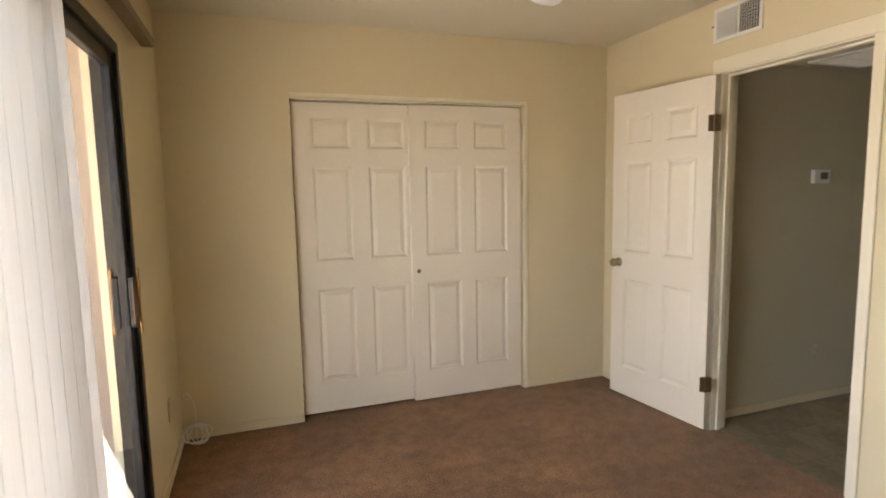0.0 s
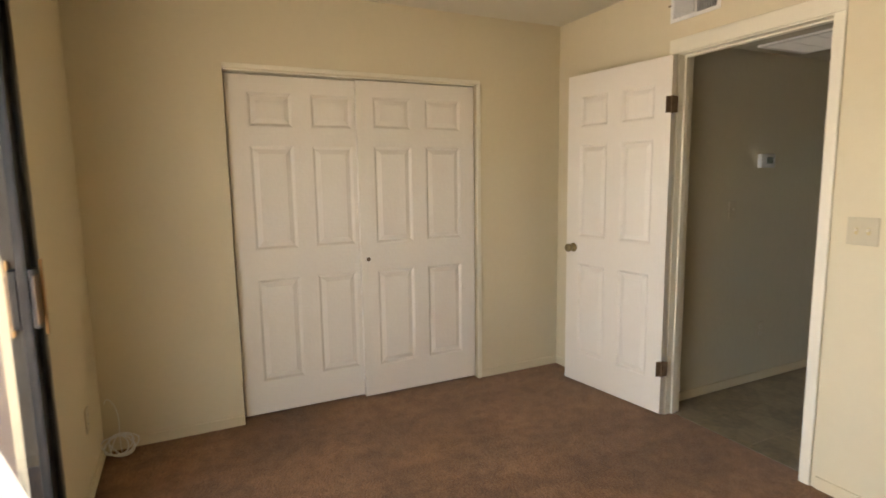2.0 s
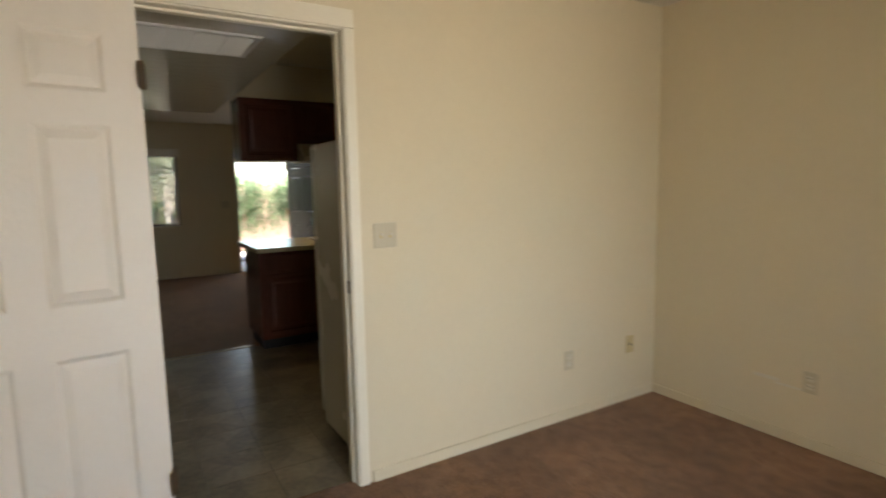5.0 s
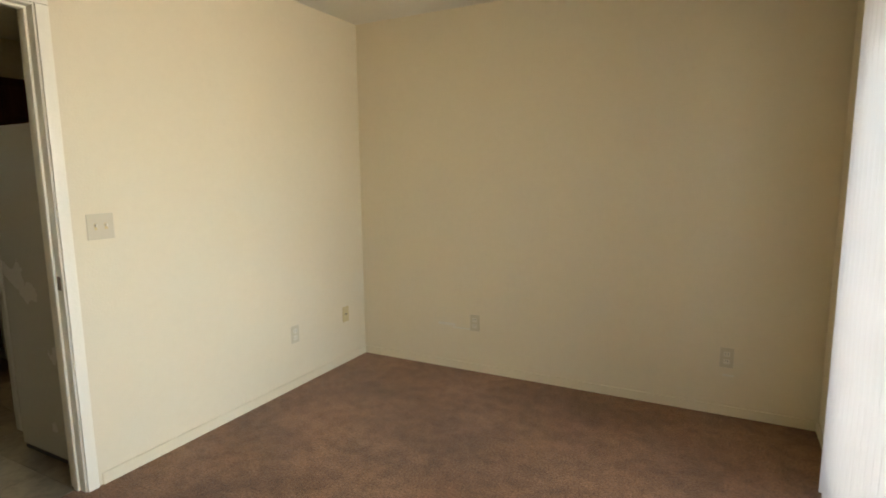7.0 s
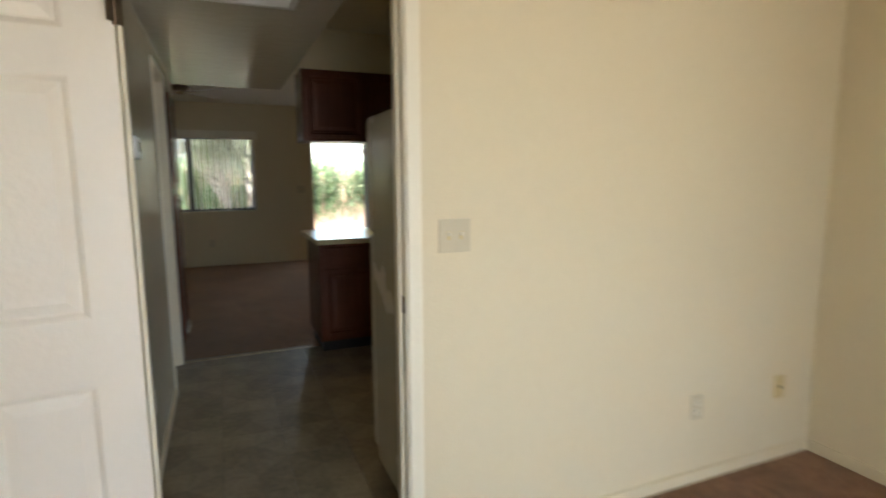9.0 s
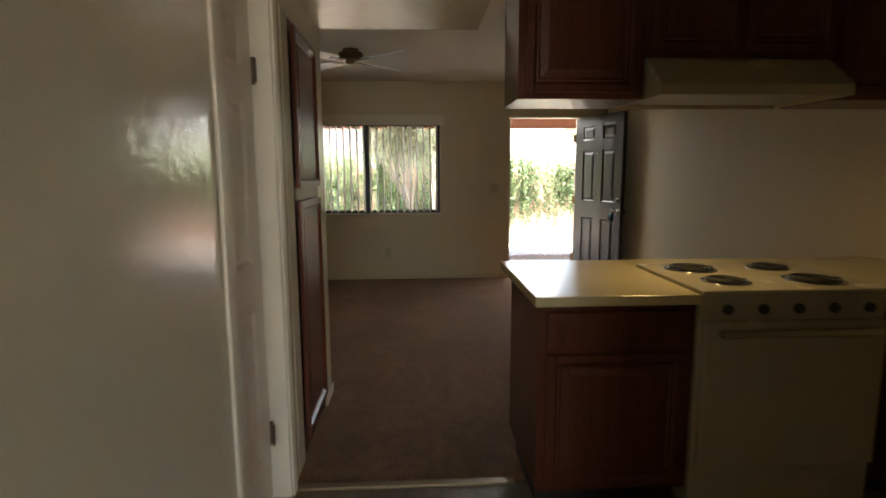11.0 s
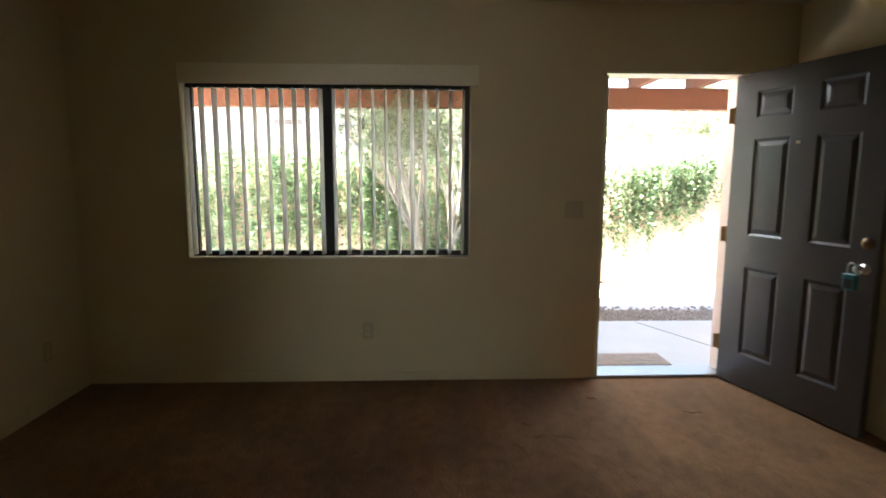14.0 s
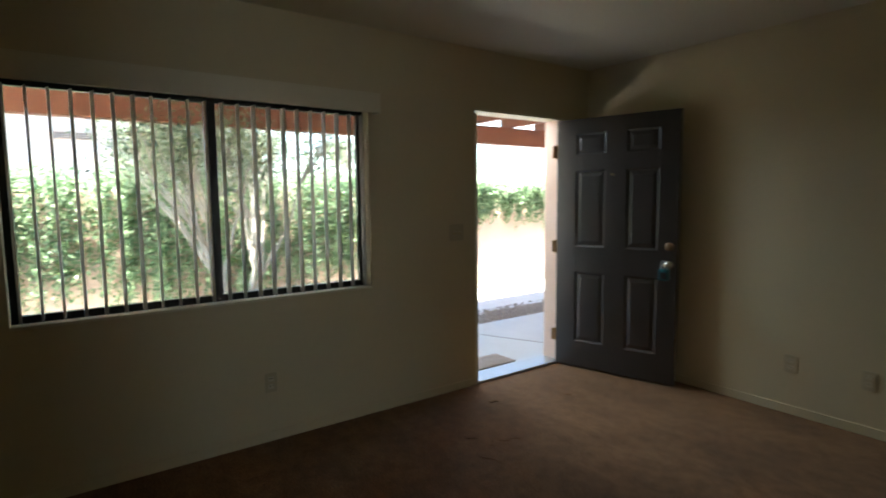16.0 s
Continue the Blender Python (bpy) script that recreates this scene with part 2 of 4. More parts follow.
def box(bm, x0, x1, y0, y1, z0, z1):
    vs = [bm.verts.new((x, y, z)) for z in (z0, z1) for y in (y0, y1) for x in (x0, x1)]
    for f in ((0, 2, 3, 1), (4, 5, 7, 6), (0, 1, 5, 4), (2, 6, 7, 3), (0, 4, 6, 2), (1, 3, 7, 5)):
        bm.faces.new([vs[i] for i in f])
    return bm


def soft(bm, w=0.003, seg=2):
    bmesh.ops.bevel(bm, geom=list(bm.edges), offset=w, segments=seg, profile=0.5, affect="EDGES")
    return bm


def bx(x0, x1, y0, y1, z0, z1, bevel=0.0, seg=2):
    bm = box(bmesh.new(), x0, x1, y0, y1, z0, z1)
    return soft(bm, bevel, seg) if bevel else bm


def cyl(r, h, seg=24, r2=None, m=None, bevel=0.0):
    bm = bmesh.new()
    bmesh.ops.create_cone(bm, cap_ends=True, segments=seg, radius1=r, radius2=r if r2 is None else r2, depth=h)
    if bevel:
        bmesh.ops.bevel(bm, geom=[e for e in bm.edges if len(e.link_faces) == 2 and e.calc_face_angle() > 0.6], offset=bevel, segments=2, affect="EDGES")
    if m:
        bmesh.ops.transform(bm, matrix=m, verts=bm.verts)
    return bm


def lathe(profile, seg=28, m=None):
    """A turned solid: (radius, height) pairs round z."""
    bm = bmesh.new()
    rings = [[bm.verts.new((r * math.cos(2 * math.pi * i / seg), r * math.sin(2 * math.pi * i / seg), z)) for i in range(seg)] for r, z in profile]
    for a, b in zip(rings, rings[1:]):
        for i in range(seg):
            bm.faces.new((a[i], a[(i + 1) % seg], b[(i + 1) % seg], b[i]))
    bm.faces.new(rings[0][::-1]), bm.faces.new(rings[-1])
    for f in bm.faces:
        f.smooth = len(f.verts) == 4
    if m:
        bmesh.ops.transform(bm, matrix=m, verts=bm.verts)
    return bm


def to_mesh(name, bm, material):
    bmesh.ops.recalc_face_normals(bm, faces=bm.faces)
    me = bpy.data.meshes.new(name)
    bm.to_mesh(me)
    bm.free()
    me.materials.append(material)
    return me


def part(name, bm, material, parent=None, label="", at=None):
    ob = new(name, to_mesh(name, bm, material))
    if parent:
        ob.parent = parent
    if at:
        ob.matrix_basis = at
    return tagged(ob, label)


def piece(name, me, parent, at):
    ob = new(name, me)
    ob.parent, ob.matrix_basis = parent, at
    return ob


def thing(name, m, label, category, group=""):
    ob = new(name)
    ob.empty_display_size = 0.1
    ob.matrix_basis = m
    return tagged(ob, label, category, group)


def setting(name, bm, material, label, category, at=None):
    return tagged(part(name, bm, material, None, "", at), label, category, "", "structure")


def tube(points, r, material, name, parent=None, label="", cyclic=False):
    cu = bpy.data.curves.new(name, "CURVE")
    cu.dimensions, cu.bevel_depth, cu.bevel_resolution = "3D", r, 2
    sp = cu.splines.new("NURBS")
    sp.points.add(len(points) - 1)
    for p, q in zip(sp.points, points):
        p.co = (*q, 1)
    sp.use_endpoint_u, sp.order_u, sp.use_cyclic_u = True, 4, cyclic
    tmp = bpy.data.objects.new(name, cu)
    me = bpy.data.meshes.new_from_object(tmp)
    bpy.data.objects.remove(tmp)
    me.materials.clear()
    me.materials.append(material)
    for f in me.polygons:
        f.use_smooth = True
    ob = new(name, me)
    if parent:
        ob.parent = parent
    return tagged(ob, label)


def wall_bm(axis, c0, c1, u0, u1, z0, z1, holes=()):
    """A wall between c0 and c1 across, u0 to u1 along, with rectangular holes (u0, u1, z0, z1) right through it."""
    us = sorted({u0, u1, *[h[0] for h in holes], *[h[1] for h in holes]})
    zs = sorted({z0, z1, *[h[2] for h in holes], *[h[3] for h in holes]})
    bm, made = bmesh.new(), {}

    def v(u, c, z):
        k = (u, c, z)
        if k not in made:
            made[k] = bm.verts.new((c, u, z) if axis == "x" else (u, c, z))
        return made[k]

    def solid(i, j):
        if not (0 <= i < len(us) - 1 and 0 <= j < len(zs) - 1):
            return False
        a, b = (us[i] + us[i + 1]) / 2, (zs[j] + zs[j + 1]) / 2
        return not any(h[0] < a < h[1] and h[2] < b < h[3] for h in holes)

    for i in range(len(us) - 1):
        for j in range(len(zs) - 1):
            if not solid(i, j):
                continue
            a, b, c, d = us[i], us[i + 1], zs[j], zs[j + 1]
            for k in (c0, c1):
                bm.faces.new((v(a, k, c), v(b, k, c), v(b, k, d), v(a, k, d)))
            for di, dj, p, q in ((-1, 0, (a, c), (a, d)), (1, 0, (b, c), (b, d)), (0, -1, (a, c), (b, c)), (0, 1, (a, d), (b, d))):
                if not solid(i + di, j + dj):
                    bm.faces.new((v(p[0], c0, p[1]), v(q[0], c0, q[1]), v(q[0], c1, q[1]), v(p[0], c1, p[1])))
    return bm


# ---- plan ----
BX0, BX1, BY0, BY1, CEIL = -0.915, 2.085, -0.18, 3.795, 2.50
HALLX0, HALLY, HALLZ = 2.20, 2.85, 2.20
FRONT, SOUTH, NORTH = 9.44, -0.17, 4.53
DOOR0, DOOR1, DOORH = 1.96, 2.74, 2.09

setting("wall_west", wall_bm("x", BX0 - 0.14, BX0, BY0 - 0.12, 4.615, 0, 2.62, [(0.465, 2.885, 0.0, 2.085)]), M_WALL, "cream painted bedroom wall with a sliding door opening", "wall")
setting("wall_closet", wall_bm("y", BY1, BY1 + 0.11, BX0, BX1, 0, CEIL, [(-0.20, 1.385, 0.0, 2.055)]), M_WALL, "cream painted wall round the closet opening", "wall")
setting("wall_bedroom_south", wall_bm("y", BY0 - 0.12, BY0, BX0, HALLX0, 0, CEIL), M_WALL, "plain cream painted bedroom wall", "wall")
setting("wall_bedroom_east", wall_bm("x", BX1, HALLX0, BY0, 4.70, 0, CEIL, [(DOOR0 - 0.02, DOOR1 + 0.02, 0.0, DOORH + 0.02)]), M_WALL, "cream painted wall with a doorway to the hall", "wall")
setting("wall_closet_back", wall_bm("y", 4.495, 4.615, BX0, BX1, 0, CEIL), M_WALL, "plain closet back wall", "wall")
setting("wall_hall_north", wall_bm("y", HALLY, HALLY + 0.11, HALLX0, 4.86, 0, CEIL, [(4.10, 4.72, 0.0, 2.06)]), M_GLOSS, "glossy cream hall wall with a side doorway", "wall")
setting("wall_pantry_end", wall_bm("x", 5.60, 5.82, HALLY, NORTH, 0, CEIL), M_GLOSS, "cream end wall beside the pantry cabinet", "wall")
setting("wall_pantry_top", bx(4.86, 5.60, HALLY, HALLY + 0.11, 2.06, CEIL), M_GLOSS, "cream wall above the pantry cabinet", "wall")
setting("wall_side_room", wall_bm("y", NORTH, NORTH + 0.12, HALLX0, FRONT, 0, CEIL), M_WALL, "cream painted living room wall", "wall")
setting("wall_pantry_back", wall_bm("x", 4.86, 4.94, HALLY + 0.11, NORTH, 0, CEIL), M_WALL, "plain partition behind the pantry", "wall")
setting("wall_south", wall_bm("y", SOUTH - 0.12, SOUTH, HALLX0, FRONT, 0, CEIL), M_WALL, "cream painted wall of living room and kitchen", "wall")
setting("wall_front", wall_bm("x", FRONT, FRONT + 0.16, SOUTH - 0.12, NORTH + 0.12, -0.1, 2.62, [(1.98, 3.832, 0.845, 1.985), (0.15, 1.105, 0.0, 2.075)]), M_WALL, "cream painted front wall with window and entrance", "wall")

setting("ceiling_bedroom", bx(BX0, BX1, BY0, 4.615, CEIL, CEIL + 0.12), M_CEIL, "cream textured bedroom ceiling", "ceiling")
setting("ceiling_living", bx(BX1, FRONT, SOUTH - 0.12, NORTH + 0.12, CEIL, CEIL + 0.12), M_CEIL, "cream textured living room and kitchen ceiling", "ceiling")
setting("ceiling_hall", bx(HALLX0, 5.82, 1.93, HALLY, HALLZ, CEIL - 0.004), M_GCEIL, "glossy lowered hall ceiling", "ceiling")

setting("floor_bedroom", bx(BX0, 2.15, BY0, 4.495, -0.1, 0.0), M_CARPET, "worn reddish brown bedroom carpet", "carpet")
setting("floor_hall", bx(2.15, 4.77, SOUTH, NORTH, -0.1, -0.006), M_GROUT, "seams of the hall and kitchen vinyl floor", "floor")
setting("floor_living", bx(4.77, FRONT, SOUTH, NORTH, -0.1, 0.0), M_CARPET, "worn reddish brown living room carpet", "carpet")
setting("carpet_strip", bx(4.745, 4.79, 1.88, HALLY, -0.004, 0.008, 0.003), M_STRIP, "dull brass strip between vinyl and carpet", "threshold strip")

# baseboards
for name, b in (
    ("baseboard", (BX0, -0.20, BY1 - 0.012, BY1)), ("baseboard", (1.415, BX1, BY1 - 0.012, BY1)), ("baseboard", (BX0, BX1 - 0.012, BY0, BY0 + 0.012)),
    ("baseboard", (BX1 - 0.012, BX1, BY0, DOOR0 - 0.075)), ("baseboard", (BX1 - 0.012, BX1, DOOR1 + 0.065, BY1 - 0.012)), ("baseboard", (BX0, BX0 + 0.012, 2.915, BY1 - 0.012)),
    ("baseboard", (BX0, BX0 + 0.012, BY0 + 0.012, 0.435)), ("baseboard", (HALLX0 + 0.02, 4.06, HALLY - 0.012, HALLY)), ("baseboard", (5.60, 5.832, HALLY - 0.012, HALLY)),
    ("baseboard", (FRONT - 0.012, FRONT, 1.15, NORTH)), ("baseboard", (5.4, FRONT, SOUTH, SOUTH + 0.012)), ("baseboard", (5.832, FRONT - 0.012, NORTH - 0.012, NORTH)), ("baseboard", (5.82, 5.832, HALLY, NORTH - 0.012)),
):
    setting(name, bx(b[0], b[1], b[2], b[3], 0.0, 0.058, 0.003), M_WALL, "low cream painted baseboard", "baseboard")

# ---- doors ----


def panel_slab(w, h, t, panels, edge=0.0):
    """A door slab in x (width), z (height), y (thickness, centred) with sunk moulded panel beds on both faces."""
    bm, made = bmesh.new(), {}

    def v(x, y, z):
        k = (round(x, 5), round(y, 5), round(z, 5))
        if k not in made:
            made[k] = bm.verts.new(k)
        return made[k]

    xs = sorted({0, w, *[p[0] for p in panels], *[p[1] for p in panels]})
    zs = sorted({0, h, *[p[2] for p in panels], *[p[3] for p in panels]})
    for s in (-1, 1):
        y = s * t / 2
        for a, b in zip(xs, xs[1:]):
            for c, d in zip(zs, zs[1:]):
                if any(p[0] <= a and b <= p[1] and p[2] <= c and d <= p[3] for p in panels):
                    rings = [((a + i, c + i), (b - i, c + i), (b - i, d - i), (a + i, d - i), y - s * dep) for i, dep in ((0, 0), (0.006, 0.003), (0.016, 0.011))]
                    for r, q in zip(rings, rings[1:]):
                        for k in range(4):
                            n = (k + 1) % 4
                            bm.faces.new((v(r[k][0], r[4], r[k][1]), v(r[n][0], r[4], r[n][1]), v(q[n][0], q[4], q[n][1]), v(q[k][0], q[4], q[k][1])))
                    q = rings[-1]
                    bm.faces.new([v(q[k][0], q[4], q[k][1]) for k in range(4)])
                else:
                    bm.faces.new((v(a, y, c), v(b, y, c), v(b, y, d), v(a, y, d)))
    for x in (0, w):
        for c, d in zip(zs, zs[1:]):
            bm.faces.new((v(x, -t / 2, c), v(x, t / 2, c), v(x, t / 2, d), v(x, -t / 2, d)))
    for z in (0, h):
        for a, b in zip(xs, xs[1:]):
            bm.faces.new((v(a, -t / 2, z), v(b, -t / 2, z), v(b, t / 2, z), v(a, t / 2, z)))
    return bm


def raised_panel(p, t):
    """The raised field of one panel: both faces, chamfered round the edge."""
    bm = bmesh.new()
    a, b, c, d = p
    rings = []
    for i, y in ((0.020, -t / 2 + 0.0115), (0.048, -t / 2 + 0.0025), (0.048, t / 2 - 0.0025), (0.020, t / 2 - 0.0115)):
        rings.append([bm.verts.new(q) for q in ((a + i, y, c + i), (b - i, y, c + i), (b - i, y, d - i), (a + i, y, d - i))])
    bm.faces.new(rings[1]), bm.faces.new(rings[2])
    for r, q in ((rings[0], rings[1]), (rings[3], rings[2]), (rings[0], rings[3])):
        for k in range(4):
            bm.faces.new((r[k], r[(k + 1) % 4], q[(k + 1) % 4], q[k]))
    return bm


def six_panels(x0, x1, x2, x3, zs):
    return [(a, b, c, d) for a, b in ((x0, x1), (x2, x3)) for c, d in zs]


def panel_door(name, m, w, h, t, panels, material, label, group=""):
    d = thing(name, m, label, "door", group)
    part("slab", panel_slab(w, h, t, panels), material, d)
    for p in panels:
        part("panel", raised_panel(p, t), material, d)
    return d


ZP = ((0.20, 0.83), (1.01, 1.62), (1.73, 1.925))
# sliding closet doors
left = panel_door("closet_door", pose(-0.19, 3.87, 0.018), 0.775, 2.02, 0.034, six_panels(0.115, 0.365, 0.475, 0.725, ZP), M_WHITE, "white six-panel sliding closet door behind its neighbour", "sliding closet doors")
right = panel_door("closet_door", pose(0.555, 3.827, 0.018), 0.82, 2.02, 0.034, six_panels(0.105, 0.36, 0.46, 0.715, ZP), M_WHITE, "white six-panel sliding closet door in front, with finger pull", "sliding closet doors")
pull = part("finger_pull", lathe([(0.0, 0), (0.011, 0), (0.013, 0.002), (0.014, 0.004), (0.011, 0.0045), (0.009, 0.001)][1:], 20, pose(0.045, -0.017, 0.91, 90)), M_HINGE, right, "small dark round finger pull")
setting("closet_track", bx(-0.198, 1.383, 3.80, 3.90, 2.046, 2.054), M_TRIM, "painted sliding door track", "track")
setting("trim", bx(-0.20, 1.415, 3.781, 3.794, 2.056, 2.082, 0.003), M_TRIM, "thin painted trim above closet doors", "trim")
setting("trim", bx(1.386, 1.416, 3.781, 3.794, 0.0, 2.055, 0.003), M_TRIM, "thin painted trim beside closet doors", "trim")


def hinge(parent, m, material, h=0.09):
    me = cyl(0.0065, h, 14)
    for s in (-1, 1):
        box(me, *((0.0, 0.034) if s > 0 else (-0.034, 0.0)), -0.0015, 0.0015, -h / 2, h / 2)
    for z in (-h / 2 - 0.002, h / 2 + 0.002):
        bmesh.ops.create_cone(me, cap_ends=True, segments=14, radius1=0.0075, radius2=0.0075, depth=0.005, matrix=pose(0, 0, z))
    return part("hinge", me, material, parent, "dark metal butt hinge", m)


def knob(parent, m, material):
    part("door_knob", lathe([(0.030, 0.0), (0.031, 0.004), (0.026, 0.009), (0.012, 0.013), (0.011, 0.028), (0.020, 0.034), (0.027, 0.044), (0.028, 0.054), (0.022, 0.063), (0.010, 0.066)], 28, m), material, parent, "aged brass round knob")


# bedroom door, swung open against the wall
DA = 97.5
bd = panel_door("bedroom_door", pose(2.045, 2.737, 0.02, 0, 0, DA), 0.765, 2.065, 0.035, six_panels(0.105, 0.33, 0.435, 0.66, ZP), M_WHITE, "white six-panel bedroom door standing open", "")
knob(bd, pose(0.70, 0.0175, 0.935, -90), M_BRASS)
knob(bd, pose(0.70, -0.0175, 0.935, 90), M_BRASS)
for z in (0.28, 1.80):
    hinge(bd, pose(-0.004, 0.018, z, 0, 0, 60), M_HINGE)

# casing and jamb of the bedroom doorway
JX0, JX1 = BX1 - 0.002, HALLX0 + 0.002
fr = tagged(new("door_frame"), "cream painted door frame with casing", "door frame", "", "structure")
for nm, b in (
    ("jamb", (JX0, JX1, DOOR1, DOOR1 + 0.0195, 0, DOORH)), ("jamb", (JX0, JX1, DOOR0 - 0.0195, DOOR0, 0, DOORH)), ("head_jamb", (JX0, JX1, DOOR0 - 0.0195, DOOR1 + 0.0195, DOORH, DOORH + 0.0195)),
    ("door_stop", (2.125, 2.16, DOOR1 - 0.011, DOOR1 - 0.0002, 0, DOORH - 0.011)), ("door_stop", (2.125, 2.16, DOOR0 + 0.0002, DOOR0 + 0.011, 0, DOORH - 0.011)), ("door_stop", (2.125, 2.16, DOOR0, DOOR1, DOORH - 0.011, DOORH - 0.0002)),
    ("casing", (BX1 - 0.014, BX1 - 0.003, DOOR1 + 0.006, DOOR1 + 0.06, 0, DOORH + 0.006)), ("casing", (BX1 - 0.014, BX1 - 0.003, DOOR0 - 0.055, DOOR0 - 0.006, 0, DOORH + 0.006)), ("casing", (BX1 - 0.014, BX1 - 0.003, DOOR0 - 0.055, DOOR1 + 0.06, DOORH + 0.007, DOORH + 0.085)),
    ("casing", (HALLX0 + 0.003, HALLX0 + 0.014, DOOR0 - 0.055, DOOR0 - 0.006, 0, DOORH)),
):
    part(nm, bx(*b, 0.003), M_TRIM, fr)
part("strike_plate", bx(2.095, 2.122, DOOR0, DOOR0 + 0.002, 0.93, 0.99, 0.0008), M_HINGE, fr, "dark metal strike plate")

# side doorway of the hall, door swung into the room behind
fr2 = tagged(new("door_frame"), "cream painted frame of the hall side doorway", "door frame", "", "structure")
for nm, b in (
    ("jamb", (4.1005, 4.12, HALLY - 0.002, HALLY + 0.112, 0, 2.04)), ("jamb", (4.70, 4.7195, HALLY - 0.002, HALLY + 0.112, 0, 2.04)), ("head_jamb", (4.1005, 4.7195, HALLY - 0.002, HALLY + 0.112, 2.0405, 2.0595)),
    ("casing", (4.06, 4.112, HALLY - 0.014, HALLY - 0.003, 0, 2.05)), ("casing", (4.708, 4.76, HALLY - 0.014, HALLY - 0.003, 0, 2.05)), ("casing", (4.06, 4.76, HALLY - 0.014, HALLY - 0.003, 2.0505, 2.096)),
):
    part(nm, bx(*b, 0.003), M_TRIM, fr2)
sdr = panel_door("side_door", pose(4.694, HALLY + 0.092, 0.02, 0, 0, 177), 0.565, 2.01, 0.035, six_panels(0.09, 0.25, 0.33, 0.49, ZP), M_WHITE, "white panel door left ajar in the side doorway", "")
for z in (0.28, 1.74):
    hinge(sdr, pose(-0.001, 0.024, z, 0, 0, 40), M_HINGE)

# front door
FA = math.degrees(math.atan2(-0.255, -0.955))
fd = panel_door("front_door", pose(FRONT - 0.012, 0.215, 0.012, 0, 0, FA), 0.965, 2.03, 0.045, six_panels(0.165, 0.415, 0.58, 0.825, ((0.215, 0.80), (1.005, 1.62), (1.745, 1.915))), M_DOORGREY, "dark grey-brown six-panel front door standing open", "")
for s, a in ((-0.0225, 90), (0.0225, -90)):
    knob(fd, pose(0.91, s, 0.905, a), M_CHROME)
    part("deadbolt", lathe([(0.031, 0), (0.031, 0.006), (0.025, 0.016), (0.008, 0.018)], 24, pose(0.91, s, 1.04, a)), M_HINGE, fd, "dark round deadbolt")
part("peephole", lathe([(0.010, 0), (0.010, 0.003), (0.006, 0.004)], 16, pose(0.47, -0.0225, 1.58, 90)), M_BRASS, fd)
for z in (0.25, 1.0, 1.78):
    hinge(fd, pose(-0.004, -0.02, z, 0, 0, 30), M_GOLD, 0.1)
lb = thing("key_lockbox", fd.matrix_basis @ pose(0.90, -0.105, 0.80), "teal key lockbox hanging from the front door knob", "lockbox")
part("body", bx(-0.035, 0.035, -0.018, 0.018, 0.0, 0.085, 0.008, 3), M_BLUE, lb)
part("dial_panel", bx(-0.024, 0.024, -0.022, -0.0185, 0.012, 0.060, 0.001), M_SLOT, lb, "dark dial panel")
tube([(-0.022, 0, 0.08), (-0.022, 0, 0.125), (-0.012, 0, 0.142), (0.012, 0, 0.142), (0.022, 0, 0.125), (0.022, 0, 0.08)], 0.005, M_STEEL, "shackle", lb, "steel shackle")
fr3 = tagged(new("door_frame"), "entrance frame with metal threshold", "door frame", "", "structure")
for nm, b, mt in (
    ("jamb", (FRONT + 0.01, FRONT + 0.164, 0.1495, 0.190, 0.0, 2.058), M_SALMON), ("jamb", (FRONT + 0.01, FRONT + 0.164, 1.092, 1.1055, 0.0, 2.058), M_BLACK), ("head_jamb", (FRONT + 0.005, FRONT + 0.164, 0.1495, 1.1055, 2.0585, 2.0755), M_TRIM),
    ("threshold", (FRONT - 0.015, FRONT + 0.175, 0.191, 1.091, 0.0005, 0.022), M_STEEL), ("jamb", (FRONT - 0.003, FRONT + 0.009, 1.08, 1.1055, 0.0, 2.045), M_TRIM),
):
    part(nm, bx(*b, 0.002), mt, fr3)

# ---- windows ----
lw = tagged(new("window_1"), "dark bronze aluminium sliding window", "window", "", "structure")
WY0, WY1, WZ0, WZ1 = 1.98, 3.832, 0.845, 1.985
for nm, b in (
    ("window_frame", (FRONT + 0.075, FRONT + 0.115, WY0 + 0.003, WY0 + 0.045, WZ0 + 0.003, WZ1 - 0.003)), ("window_frame", (FRONT + 0.075, FRONT + 0.115, WY1 - 0.045, WY1 - 0.003, WZ0 + 0.003, WZ1 - 0.003)),
    ("window_frame", (FRONT + 0.075, FRONT + 0.115, WY0 + 0.0455, WY1 - 0.0455, WZ0 + 0.003, WZ0 + 0.048)), ("window_frame", (FRONT + 0.075, FRONT + 0.115, WY0 + 0.0455, WY1 - 0.0455, WZ1 - 0.030, WZ1 - 0.003)),
    ("meeting_stile", (FRONT + 0.068, FRONT + 0.112, 2.885, 2.945, WZ0 + 0.049, WZ1 - 0.031)),
):
    part(nm, bx(*b, 0.003), M_BLACK, lw)
part("window_sill", bx(FRONT - 0.004, FRONT + 0.074, WY0 + 0.001, WY1 - 0.001, WZ0 - 0.003, WZ0 + 0.012, 0.003), M_TRIM, lw, "cream painted sill")
for a, b in ((WY0 + 0.046, 2.884), (2.946, WY1 - 0.046)):
    g = part("pane", bx(FRONT + 0.092, FRONT + 0.096, a, b, WZ0 + 0.0485, WZ1 - 0.0305), M_GLASS, lw)
    g.visible_shadow = False

# ---- vertical blinds ----


